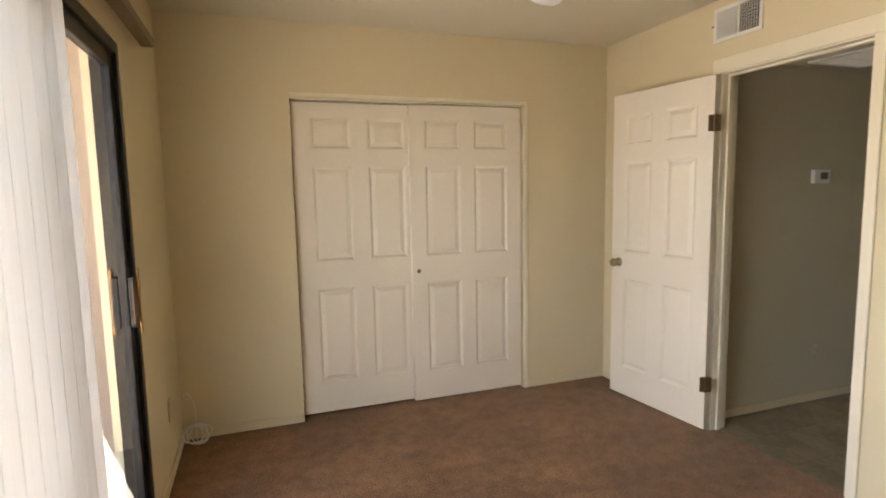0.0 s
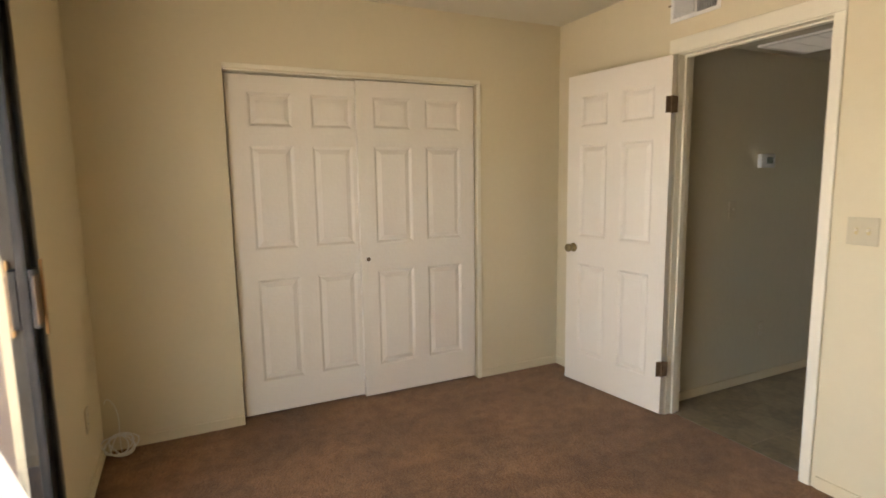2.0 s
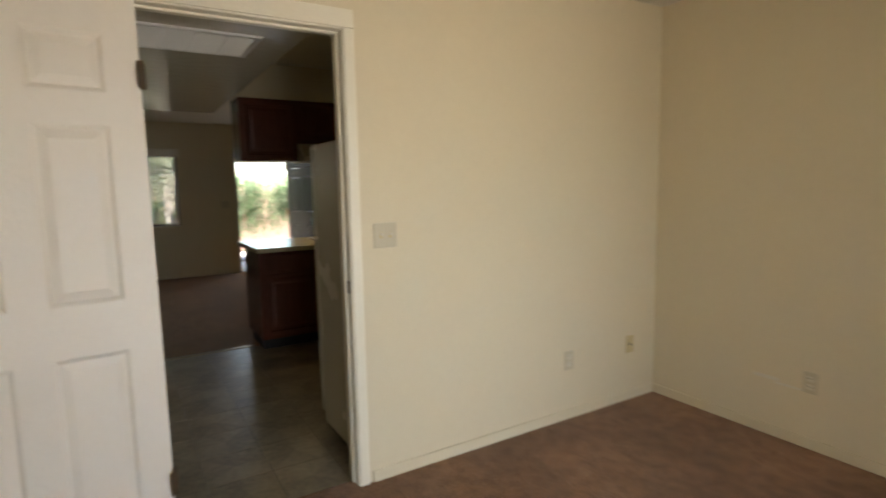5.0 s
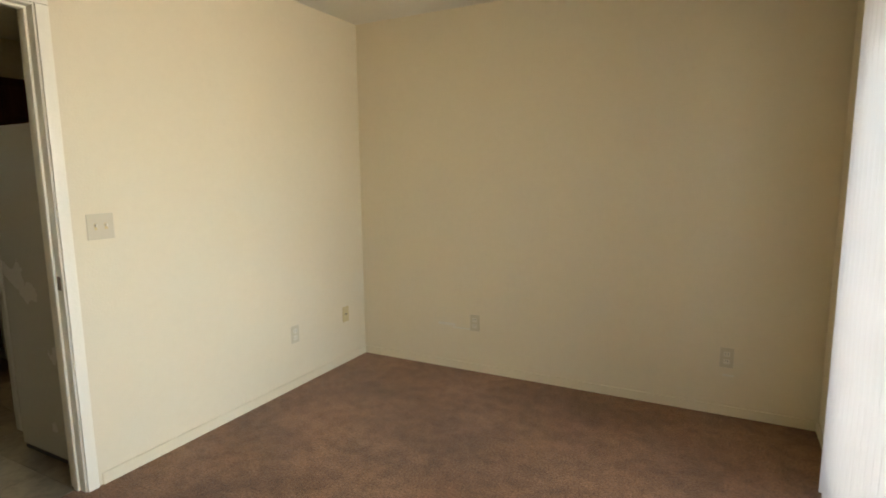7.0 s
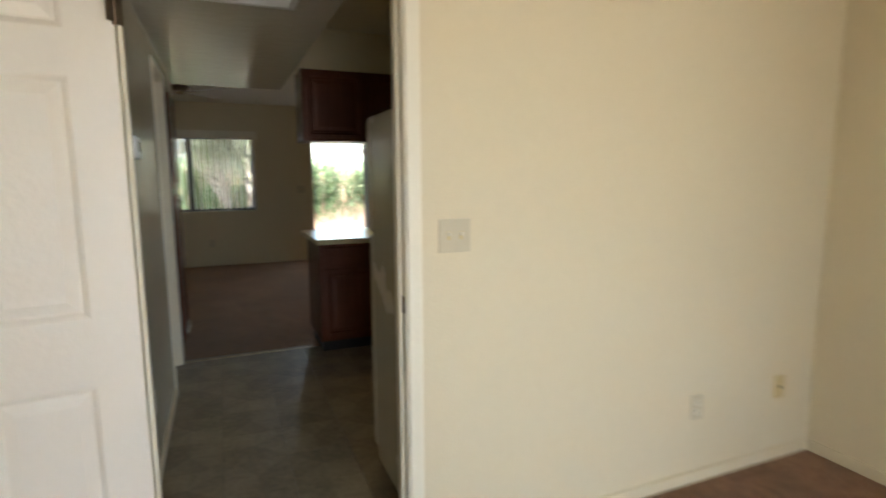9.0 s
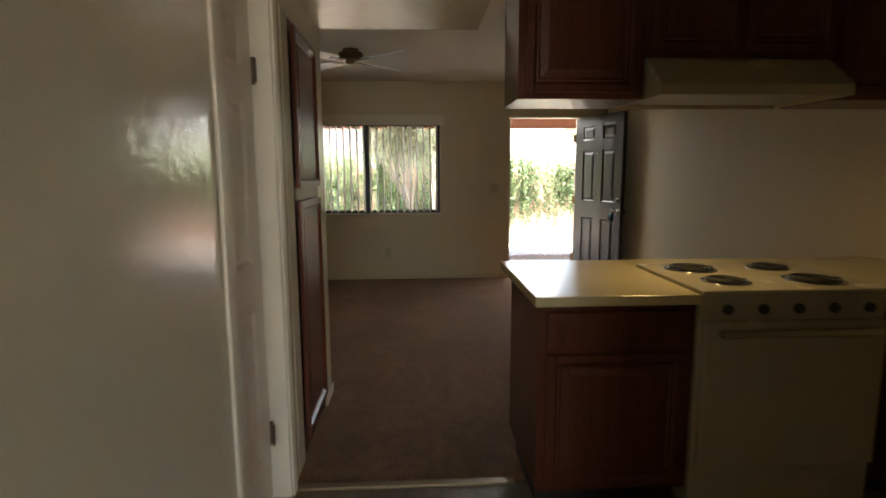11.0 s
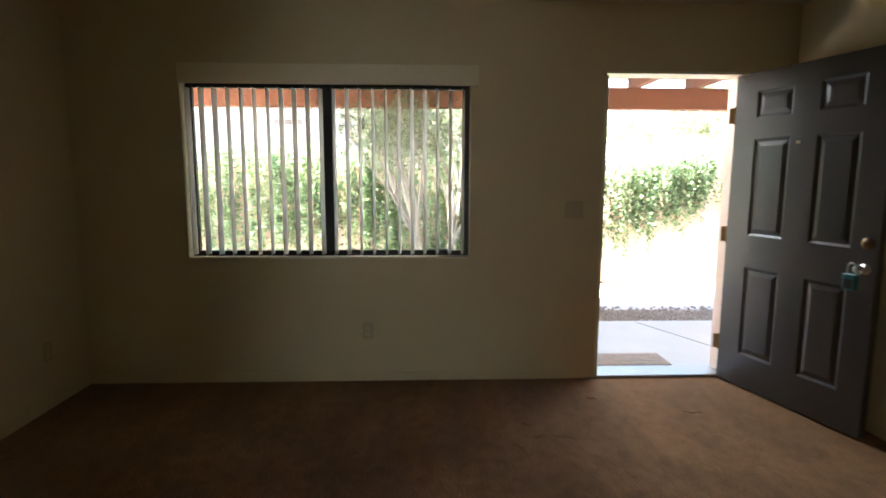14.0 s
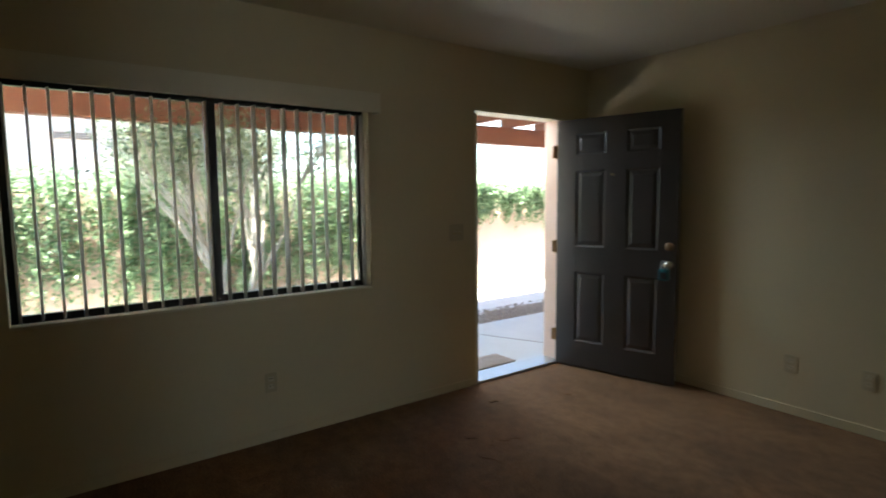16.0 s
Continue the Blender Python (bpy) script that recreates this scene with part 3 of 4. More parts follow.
def vane(w, h, material, bow=0.010):
    bm, n = bmesh.new(), 8
    rows = []
    for k in range(2):
        z = k * h
        for s in (0.0, 0.0012):
            rows.append([bm.verts.new((w * (i / n - 0.5), bow * (1 - (2 * i / n - 1) ** 2) + s, z)) for i in range(n + 1)])
    lo, lo2, hi, hi2 = rows
    for i in range(n):
        bm.faces.new((lo[i], lo[i + 1], hi[i + 1], hi[i])), bm.faces.new((lo2[i], hi2[i], hi2[i + 1], lo2[i + 1]))
        bm.faces.new((lo[i], lo2[i], lo2[i + 1], lo[i + 1])), bm.faces.new((hi[i], hi[i + 1], hi2[i + 1], hi2[i]))
    for i in (0, n):
        bm.faces.new((lo[i], hi[i], hi2[i], lo2[i]))
    for f in bm.faces:
        f.smooth = bow > 0.005
    return to_mesh("vane", bm, material)


vb = thing("vertical_blind", pose(FRONT - 0.045, 0, 0), "cream vertical blind with vanes turned open at the window", "blind")
part("valance", bx(-0.052, -0.044, 1.94, 3.80, 1.955, 2.078, 0.003), M_TRIM, vb, "cream valance over the vanes")
for y in (1.9405, 3.7925):
    part("valance_return", bx(-0.0435, 0.044, y, y + 0.007, 1.956, 2.077, 0.002), M_TRIM, vb)
part("headrail", bx(-0.012, 0.03, 1.965, 3.775, 1.985, 2.02, 0.003), M_WHITEPL, vb)
vm = vane(0.087, 1.075, M_VANE_GREY)
random.seed(4)
for i in range(22):
    y = 2.025 + i * 0.0838
    piece("vane", vm, vb, pose(0.055, y, 0.872, 0, 0, -4 + random.uniform(-5, 5) + (i - 11) * 0.6))

bb = thing("vertical_blind", pose(BX0 + 0.06, -0.085, 0), "white vertical blind drawn across the sliding door", "blind")
part("headrail", bx(-0.03, 0.025, 0.50, 3.30, 2.155, 2.195, 0.003), M_HINGE, bb, "brown blind headrail")
vm2 = vane(0.0748, 2.10, M_VANE, 0.0004)
for i in range(18):
    piece("vane", vm2, bb, pose(0.0, 0.66 + i * 0.0745, 0.045, 0, 0, random.uniform(-0.25, 0.25)))

# ---- sliding door ----
sl = tagged(new("sliding_door"), "dark bronze sliding glass patio door", "door", "", "structure")
sl.matrix_basis = pose(0, -0.085, 0)
SX = BX0 - 0.10
for nm, b in (
    ("frame", (SX, SX + 0.094, 0.553, 0.60, 0.0, 2.082)), ("frame", (SX, SX + 0.1, 2.925, 2.967, 0.0, 2.082)), ("frame", (SX, SX + 0.1, 0.601, 2.924, 2.035, 2.082)), ("frame", (SX, SX + 0.094, 0.601, 2.924, 0.001, 0.03)),
    ("stile", (SX + 0.05, SX + 0.085, 2.862, 2.922, 0.031, 2.034)), ("stile", (SX + 0.05, SX + 0.085, 1.72, 1.78, 0.031, 2.034)), ("rail", (SX + 0.05, SX + 0.085, 1.781, 2.861, 0.031, 0.10)), ("rail", (SX + 0.05, SX + 0.085, 1.781, 2.861, 1.975, 2.034)),
    ("stile", (SX + 0.01, SX + 0.045, 0.602, 0.66, 0.031, 2.034)), ("stile", (SX + 0.01, SX + 0.045, 1.735, 1.79, 0.031, 2.034)),
):
    part(nm, bx(*b, 0.003), M_BLACK, sl)
for x, a, b in ((SX + 0.066, 1.781, 2.861), (SX + 0.026, 0.661, 1.734)):
    g = part("pane", bx(x, x + 0.004, a, b, 0.1005 if a > 1 else 0.032, 1.9745 if a > 1 else 2.033), M_GLASS, sl)
    g.visible_shadow = False
hd = part("handle", bx(SX + 0.086, SX + 0.106, 2.862, 2.912, 0.94, 1.15, 0.005), M_BLACK, sl, "dark latch block")
part("latch_plate", bx(SX + 0.1065, SX + 0.110, 2.83, 2.905, 0.96, 1.13, 0.0015), M_HINGE, hd, "dark latch plate")
part("pull_bar", bx(SX + 0.1105, SX + 0.120, 2.90, 2.914, 0.91, 1.18, 0.003), M_GOLD, hd, "gold pull bar")
ho = part("handle", bx(SX + 0.022, SX + 0.049, 2.862, 2.912, 0.94, 1.15, 0.005), M_BLACK, sl, "dark outer handle block")
part("pull_bar", bx(SX + 0.010, SX + 0.0215, 2.90, 2.914, 0.91, 1.18, 0.003), M_GOLD, ho, "gold pull bar")

# ---- small wall fittings ----


def plate(name, m, label, category, w, h, material, kind, group=""):
    """A wall plate in the plane x (width), z (height); its face looks along -y."""
    d = thing(name, m, label, category, group)
    part("cover_plate", bx(-w / 2, w / 2, -0.006, -0.0005, -h / 2, h / 2, 0.0022), material, d)
    if kind == "switch2":
        for x in (-0.023, 0.023):
            part("toggle_slot", bx(x - 0.006, x + 0.006, -0.0068, -0.0061, -0.014, 0.014), M_TAN, d)
            part("toggle", bx(x - 0.004, x + 0.004, -0.016, -0.007, 0.0, 0.012, 0.001), M_IVORY, d)
    elif kind == "switch1":
        part("toggle", bx(-0.004, 0.004, -0.016, -0.0062, 0.0, 0.012, 0.001), M_IVORY, d)
    elif kind == "outlet":
        for z in (-0.022, 0.022):
            s = part("socket", bx(-0.016, 0.016, -0.0078, -0.0062, z - 0.014, z + 0.014, 0.0007), M_IVORY, d)
            for x in (-0.0065, 0.0065):
                part("slot", bx(x - 0.0012, x + 0.0012, -0.0084, -0.0079, z - 0.002, z + 0.007), M_SLOT, s)
    else:
        part("jack", bx(-0.007, 0.007, -0.009, -0.0062, -0.007, 0.007, 0.0007), M_SLOT, d)
    return d


EAST, SOUTHW, NORTHW, WESTF = 90, 180, 0, -90
plate("light_switch", pose(BX1, 1.782, 1.19, 0, 0, -90), "beige double toggle light switch", "light switch", 0.118, 0.115, M_PLATE, "switch2")
plate("wall_outlet", pose(BX1, 0.602, 0.362, 0, 0, -90), "beige electrical outlet low on the wall", "outlet", 0.07, 0.115, M_PLATE, "outlet", "wall outlets")
plate("phone_jack", pose(BX1, 0.062, 0.37, 0, 0, -90), "tan phone jack plate low on the wall", "phone jack", 0.07, 0.115, M_TAN, "jack")
plate("wall_outlet", pose(1.126, BY0, 0.355, 0, 0, 180), "beige electrical outlet above a scuffed patch", "outlet", 0.07, 0.115, M_PLATE, "outlet", "wall outlets")
plate("wall_outlet", pose(-0.457, BY0, 0.345, 0, 0, 180), "beige electrical outlet near the sliding door", "outlet", 0.07, 0.115, M_PLATE, "outlet", "wall outlets")
plate("wall_outlet", pose(BX0, 3.395, 0.35, 0, 0, 90), "beige electrical outlet beside the sliding door", "outlet", 0.07, 0.115, M_PLATE, "outlet", "wall outlets")
plate("wall_outlet", pose(FRONT, 2.665, 0.352, 0, 0, -90), "beige electrical outlet under the living room window", "outlet", 0.07, 0.115, M_PLATE, "outlet", "wall outlets")
plate("light_switch", pose(FRONT, 1.281, 1.174, 0, 0, -90), "beige double light switch beside the entrance", "light switch", 0.125, 0.118, M_PLATE, "switch2")
plate("wall_outlet", pose(9.065, NORTH, 0.345, 0, 0, 0), "beige electrical outlet in a dim corner", "outlet", 0.07, 0.115, M_PLATE, "outlet", "wall outlets")
plate("wall_outlet", pose(7.777, SOUTH, 0.332, 0, 0, 180), "ivory electrical outlet near the front door", "outlet", 0.07, 0.115, M_PLATE, "outlet", "wall outlets")
plate("wall_outlet", pose(7.362, SOUTH, 0.332, 0, 0, 180), "ivory electrical outlet along the living room wall", "outlet", 0.07, 0.115, M_PLATE, "outlet", "wall outlets")
plate("light_switch", pose(2.74, HALLY, 1.20, 0, 0, 0), "beige single light switch on the glossy hall wall", "light switch", 0.07, 0.115, M_PLATE, "switch1")
plate("wall_outlet", pose(3.09, HALLY, 0.36, 0, 0, 0), "beige electrical outlet on the glossy hall wall", "outlet", 0.07, 0.115, M_PLATE, "outlet", "wall outlets")
th = thing("thermostat", pose(3.03, HALLY, 1.515), "white wall thermostat with small grey display", "thermostat")
part("body", bx(-0.07, 0.07, -0.032, -0.0005, -0.045, 0.045, 0.006, 3), M_WHITEPL, th)
part("display", bx(-0.02, 0.045, -0.0335, -0.0322, -0.018, 0.025), M_SCREEN, th, "dark grey display")
part("button", bx(-0.055, -0.035, -0.0345, -0.0322, -0.01, 0.01, 0.0008), M_WHITEPL, th)

# vent above the bedroom door
vt = thing("wall_vent", pose(BX1, 2.653, 2.36, 0, 0, -90), "white metal air register with open louvre half", "vent")
for b in ((-0.155, 0.155, 0.072, 0.092), (-0.155, 0.155, -0.092, -0.072), (-0.155, -0.135, -0.0715, 0.0715), (0.135, 0.155, -0.0715, 0.0715), (0.0, 0.014, -0.0715, 0.0715)):
    part("frame", bx(b[0], b[1], -0.009, -0.0005, b[2], b[3], 0.0015), M_VENT, vt)
# The wall is solid here; a dark sheet gives the shade of the duct.
part("backing", bx(-0.134, 0.134, -0.002, -0.0006, -0.071, 0.071), M_SLOT, vt, "dark sheet painted as the shade inside the duct")
vs1 = to_mesh("slat", bx(-0.065, 0.065, -0.0006, 0.0006, -0.007, 0.007), M_VENT)
for i in range(12):
    piece("slat", vs1, vt, pose(-0.0675, -0.0075, -0.066 + i * 0.012, 62))
vs2 = to_mesh("fin", bx(-0.0007, 0.0007, -0.004, 0.002, -0.070, 0.070), M_VENT)
for i in range(7):
    piece("fin", vs2, vt, pose(0.028 + i * 0.0152, -0.006, 0))
vs3 = to_mesh("fin", bx(-0.060, 0.060, -0.003, 0.0, -0.0006, 0.0006), M_VENT)
for i in range(8):
    piece("fin", vs3, vt, pose(0.0745, -0.003, -0.061 + i * 0.0175))
part("lever", bx(-0.165, -0.150, -0.016, -0.0095, -0.004, 0.004, 0.001), M_HINGE, vt, "small dark damper lever")

# return grille in the hall ceiling
rg = thing("ceiling_grille", pose(2.98, 2.44, HALLZ), "large pale return air grille in the hall ceiling", "grille")
for b in ((-0.23, -0.20, -0.31, 0.31), (0.20, 0.23, -0.31, 0.31), (-0.1995, 0.1995, -0.31, -0.28), (-0.1995, 0.1995, 0.28, 0.31), (-0.1995, 0.1995, -0.155, -0.140), (-0.1995, 0.1995, -0.008, 0.008), (-0.1995, 0.1995, 0.14, 0.155)):
    part("frame", bx(*b, -0.014, -0.0005, 0.002), M_VENT, rg)
part("backing", bx(-0.199, 0.199, -0.279, 0.279, -0.002, -0.0006), M_STEEL, rg)
gs = to_mesh("slat", bx(-0.009, 0.009, -0.278, 0.278, -0.0007, 0.0007), M_VENT)
for i in range(26):
    piece("slat", gs, rg, pose(-0.19 + i * 0.0152, 0, -0.009, 0, 40))

# white cord on the carpet
co = thing("cable_coil", pose(-0.825, 3.705, 0.0), "loose coil of thin white cable on the carpet", "cable")
random.seed(11)
for k in range(3):
    pts, tilt = [], random.uniform(0.5, 0.95)
    for i in range(26):
        a = i * 0.52 + k * 2.1
        r = 0.072 + 0.024 * math.sin(a * 1.7 + k) + random.uniform(-0.006, 0.006)
        pts.append((0.015 * k - 0.02 + r * math.cos(a), -0.01 + r * math.sin(a) * (1 - tilt) + 0.012 * math.sin(a * 0.5), 0.068 + 0.065 * math.sin(a) * tilt))
    tube(pts, 0.0032, M_CORD, "loop", co)
tube([(-0.06, 0.0, 0.30), (-0.055, 0.03, 0.33), (-0.02, 0.045, 0.28), (0.0, 0.04, 0.18), (-0.01, 0.02, 0.08), (0.0, 0.0, 0.02)], 0.0022, M_CORD, "loop", co)

# scuff on the back wall
for x0, x1, z, h in ((1.16, 1.30, 0.305, 0.012), (1.28, 1.42, 0.325, 0.02), (-0.50, -0.44, 0.24, 0.012)):
    setting("wall_scuff", bx(x0, x1, BY0 + 0.0005, BY0 + 0.0025, z - h / 2, z + h / 2, 0.0009), M_SCUFF, "faint grey scuff on the wall paint", "scuff")

# ---- kitchen ----


def cab_door(parent, name, m, w, h, label=""):
    """A raised-panel cabinet front in x (width), z (height); its face looks along -y."""
    d = part(name, bx(0, w, -0.004, 0.0, 0, h), M_WOOD, parent, label, m)
    s = 0.036
    for b in ((0, s, 0, h), (w - s, w, 0, h), (s + 0.0005, w - s - 0.0005, 0, s), (s + 0.0005, w - s - 0.0005, h - s, h)):
        part("frame", bx(b[0], b[1], -0.020, -0.0045, b[2], b[3], 0.005, 3), M_WOOD, d)
    bm = bmesh.new()
    rr = []
    for i, y in ((s + 0.001, -0.018), (s + 0.008, -0.010), (s + 0.016, -0.013), (s + 0.024, -0.0075), (s + 0.055, -0.014)):
        rr.append([bm.verts.new(q) for q in ((i, y, i), (w - i, y, i), (w - i, y, h - i), (i, y, h - i))])
    for r, q in zip(rr, rr[1:]):
        for k in range(4):
            bm.faces.new((r[k], r[(k + 1) % 4], q[(k + 1) % 4], q[k]))
    bm.faces.new(rr[-1])
    part("panel", bm, M_WOOD, d)
    return d


pc = thing("pantry_cabinet", pose(4.97, HALLY, 0), "tall dark cherry pantry cabinet with two raised-panel doors", "cabinet")
part("body", bx(0.0, 0.62, 0.012, 0.55, 0.0, 2.055), M_WOOD, pc)
part("face_frame", bx(-0.088, 0.0295, 0.0, 0.0115, 0.0, 2.055, 0.002), M_GLOSS, pc, "cream filler beside the cabinet")
part("face_frame", bx(0.03, 0.629, 0.0, 0.0115, 1.245, 1.345, 0.002), M_WOOD, pc)
part("face_frame", bx(0.602, 0.629, 0.0, 0.0115, 0.0, 1.2445, 0.002), M_WOOD, pc)
part("face_frame", bx(0.602, 0.629, 0.0, 0.0115, 1.3455, 2.055, 0.002), M_WOOD, pc)
cab_door(pc, "door", pose(0.07, -0.001, 0.10), 0.525, 1.145)
cab_door(pc, "door", pose(0.07, -0.001, 1.305), 0.525, 0.72)

bc = thing("base_cabinet", pose(4.53, 1.84, 0, 0, 0, -90), "dark cherry base cabinet with drawer above a door", "cabinet", "kitchen base cabinets")
part("body", bx(0, 0.62, 0.0, 0.58, 0.10, 0.868, 0.002), M_WOOD, bc)
part("toe_kick", bx(0.02, 0.60, 0.07, 0.50, 0.0, 0.0995), M_BLACKWOOD, bc)
cab_door(bc, "door", pose(0.035, -0.0005, 0.135), 0.55, 0.54)
dw = part("drawer", bx(0.035, 0.585, -0.020, -0.0005, 0.70, 0.845, 0.006, 3), M_WOOD, bc)
bc2 = thing("base_cabinet", pose(4.53, 0.44, 0, 0, 0, -90), "dark cherry base cabinet past the stove", "cabinet", "kitchen base cabinets")
part("body", bx(0, 0.60, 0.0, 0.58, 0.10, 0.868, 0.002), M_WOOD, bc2)
part("toe_kick", bx(0.02, 0.58, 0.07, 0.50, 0.0, 0.0995), M_BLACKWOOD, bc2)
cab_door(bc2, "door", pose(0.035, -0.0005, 0.135), 0.53, 0.54)
part("drawer", bx(0.035, 0.565, -0.020, -0.0005, 0.70, 0.845, 0.006, 3), M_WOOD, bc2)
ct = thing("worktop", pose(0, 0, 0), "almond laminate peninsula worktop with square edge", "worktop")
part("slab", bx(4.495, 5.325, 1.218, 1.86, 0.870, 0.91, 0.004), M_COUNTER, ct)
part("slab", bx(5.135, 5.325, 0.442, 1.2175, 0.870, 0.91, 0.004), M_COUNTER, ct)
part("slab", bx(4.495, 5.325, -0.168, 0.4415, 0.870, 0.91, 0.004), M_COUNTER, ct)
st = thing("stove", pose(4.50, 1.213, 0, 0, 0, -90), "almond electric stove set into the worktop", "stove")
part("body", bx(0.003, 0.765, 0.025, 0.628, 0.0, 0.90, 0.006), M_FRIDGE, st)
part("cooktop", bx(0.003, 0.765, 0.0, 0.628, 0.901, 0.922, 0.006), M_FRIDGE, st)
od = part("oven_door", bx(0.02, 0.748, -0.012, 0.0245, 0.20, 0.80, 0.006), M_FRIDGE, st)
part("handle", bx(0.06, 0.708, -0.05, -0.0125, 0.745, 0.775, 0.006), M_CHROME, od)
for x, y, r in ((0.19, 0.17, 0.085), (0.57, 0.17, 0.105), (0.19, 0.46, 0.105), (0.57, 0.46, 0.085)):
    bp = part("burner_bowl", lathe([(r + 0.012, 0.9225), (r + 0.012, 0.926), (r, 0.927), (r * 0.4, 0.9235)], 28, pose(x, y, 0)), M_CHROME, st)
    tube([((0.02 + (r - 0.025) * i / 60) * math.cos(i * 0.42) + x, (0.02 + (r - 0.025) * i / 60) * math.sin(i * 0.42) + y, 0.934) for i in range(61)], 0.004, M_SLOT, "coil", bp)
for i in range(5):
    part("control_knob", lathe([(0.02, 0), (0.02, 0.012), (0.014, 0.022), (0.006, 0.023)], 16, pose(0.10 + i * 0.142, -0.002, 0.85, 90)), M_SLOT, st)

uc = thing("wall_cabinet", pose(4.70, 1.90, 1.66, 0, 0, -90), "dark cherry upper cabinet hung above the worktop", "cabinet", "kitchen upper cabinets")
part("body", bx(0, 0.50, 0.0, 0.32, 0, 0.54, 0.002), M_WOOD, uc)
cab_door(uc, "door", pose(0.025, -0.0005, 0.02), 0.455, 0.50)
uc2 = thing("wall_cabinet", pose(4.70, 1.398, 1.82, 0, 0, -90), "shallow dark cherry upper cabinet above the range hood", "cabinet", "kitchen upper cabinets")
part("body", bx(0, 0.78, 0.0, 0.32, 0, 0.38, 0.002), M_WOOD, uc2)
for x in (0.02, 0.40):
    cab_door(uc2, "door", pose(x, -0.0005, 0.02), 0.36, 0.34)
uc3 = thing("wall_cabinet", pose(4.70, 0.616, 1.66, 0, 0, -90), "dark cherry upper cabinet in the kitchen corner", "cabinet", "kitchen upper cabinets")
part("body", bx(0, 0.78, 0.0, 0.32, 0, 0.54, 0.002), M_WOOD, uc3)
for x in (0.02, 0.40):
    cab_door(uc3, "door", pose(x, -0.0005, 0.02), 0.36, 0.50)
hb = bmesh.new()
pr = [(4.56, 1.66), (4.56, 1.70), (4.70, 1.818), (5.02, 1.818), (5.02, 1.66)]
a_ = [hb.verts.new((x, 0.64, z)) for x, z in pr]
b_ = [hb.verts.new((x, 1.39, z)) for x, z in pr]
for i in range(5):
    if i != 4:
        hb.faces.new((a_[i], a_[(i + 1) % 5], b_[(i + 1) % 5], b_[i]))
hb.faces.new(a_), hb.faces.new(b_)
rh = thing("range_hood", pose(0, 0, 0), "almond enamel range hood under the cabinet", "range hood")
part("canopy", hb, M_FRIDGE, rh)
part("filter", bx(4.58, 5.0, 0.66, 1.37, 1.675, 1.68), M_STEEL, rh)
setting("soffit", bx(4.70, 5.02, SOUTH, 1.90, 2.2005, CEIL - 0.002), M_WALL, "cream soffit above the kitchen cabinets", "soffit")

fg = thing("refrigerator", pose(2.215, 1.175, 0), "almond refrigerator with its doors shut", "refrigerator")
part("body", bx(0, 0.575, 0, 0.705, 0.035, 1.655, 0.012, 3), M_FRIDGE, fg)
part("base_grille", bx(0.03, 0.59, 0.02, 0.685, 0.0, 0.034), M_SLOT, fg)
part("freezer_door", bx(0.58, 0.64, 0, 0.705, 1.135, 1.655, 0.016, 4), M_FRIDGE, fg)
part("fridge_door", bx(0.58, 0.64, 0, 0.705, 0.09, 1.125, 0.016, 4), M_FRIDGE, fg)
for z0, z1 in ((1.17, 1.40), (0.75, 1.10)):
    part("handle", bx(0.641, 0.675, 0.66, 0.69, z0, z1, 0.008), M_SLOT, fg, "dark door handle")

# dents and ridges in the worn carpet by the entrance
random.seed(21)
for x, y, a, n in ((8.49, 1.79, 20, 0.16), (8.59, 1.54, 70, 0.14), (9.09, 1.23, 60, 0.08), (8.74, 1.71, 40, 0.10), (8.87, 0.68, 80, 0.12), (8.63, 1.64, 130, 0.12), (8.29, 2.20, 15, 0.10)):
    pts = [(n * (i / 6 - 0.5), 0.012 * math.sin(i * 1.4 + x) + random.uniform(-0.006, 0.006), 0.002 * math.sin(i / 6 * math.pi) - 0.001) for i in range(7)]
    rd = tube(pts, 0.0035, M_CARPET, "carpet_ridge")
    rd.matrix_basis = pose(x, y, 0.0, 0, 0, a)
    tagged(rd, "small raised ridge in the worn carpet", "carpet ridge", "", "structure")

# ---- ceiling fans ----


def fan_blade(r):
    bm = bmesh.new()
    out = [(0.17, -0.045), (0.30, -0.058), (r - 0.12, -0.066), (r - 0.05, -0.064), (r - 0.015, -0.048), (r, -0.018), (r, 0.018), (r - 0.015, 0.048), (r - 0.05, 0.064), (r - 0.12, 0.066), (0.30, 0.058), (0.17, 0.045)]
    lo = [bm.verts.new((x, y, 0)) for x, y in out]
    hi = [bm.verts.new((x, y, 0.007)) for x, y in out]
    bm.faces.new(lo), bm.faces.new(hi)
    for i in range(len(out)):
        bm.faces.new((lo[i], lo[(i + 1) % len(out)], hi[(i + 1) % len(out)], hi[i]))
    return to_mesh("blade", bm, M_WHITEPL)


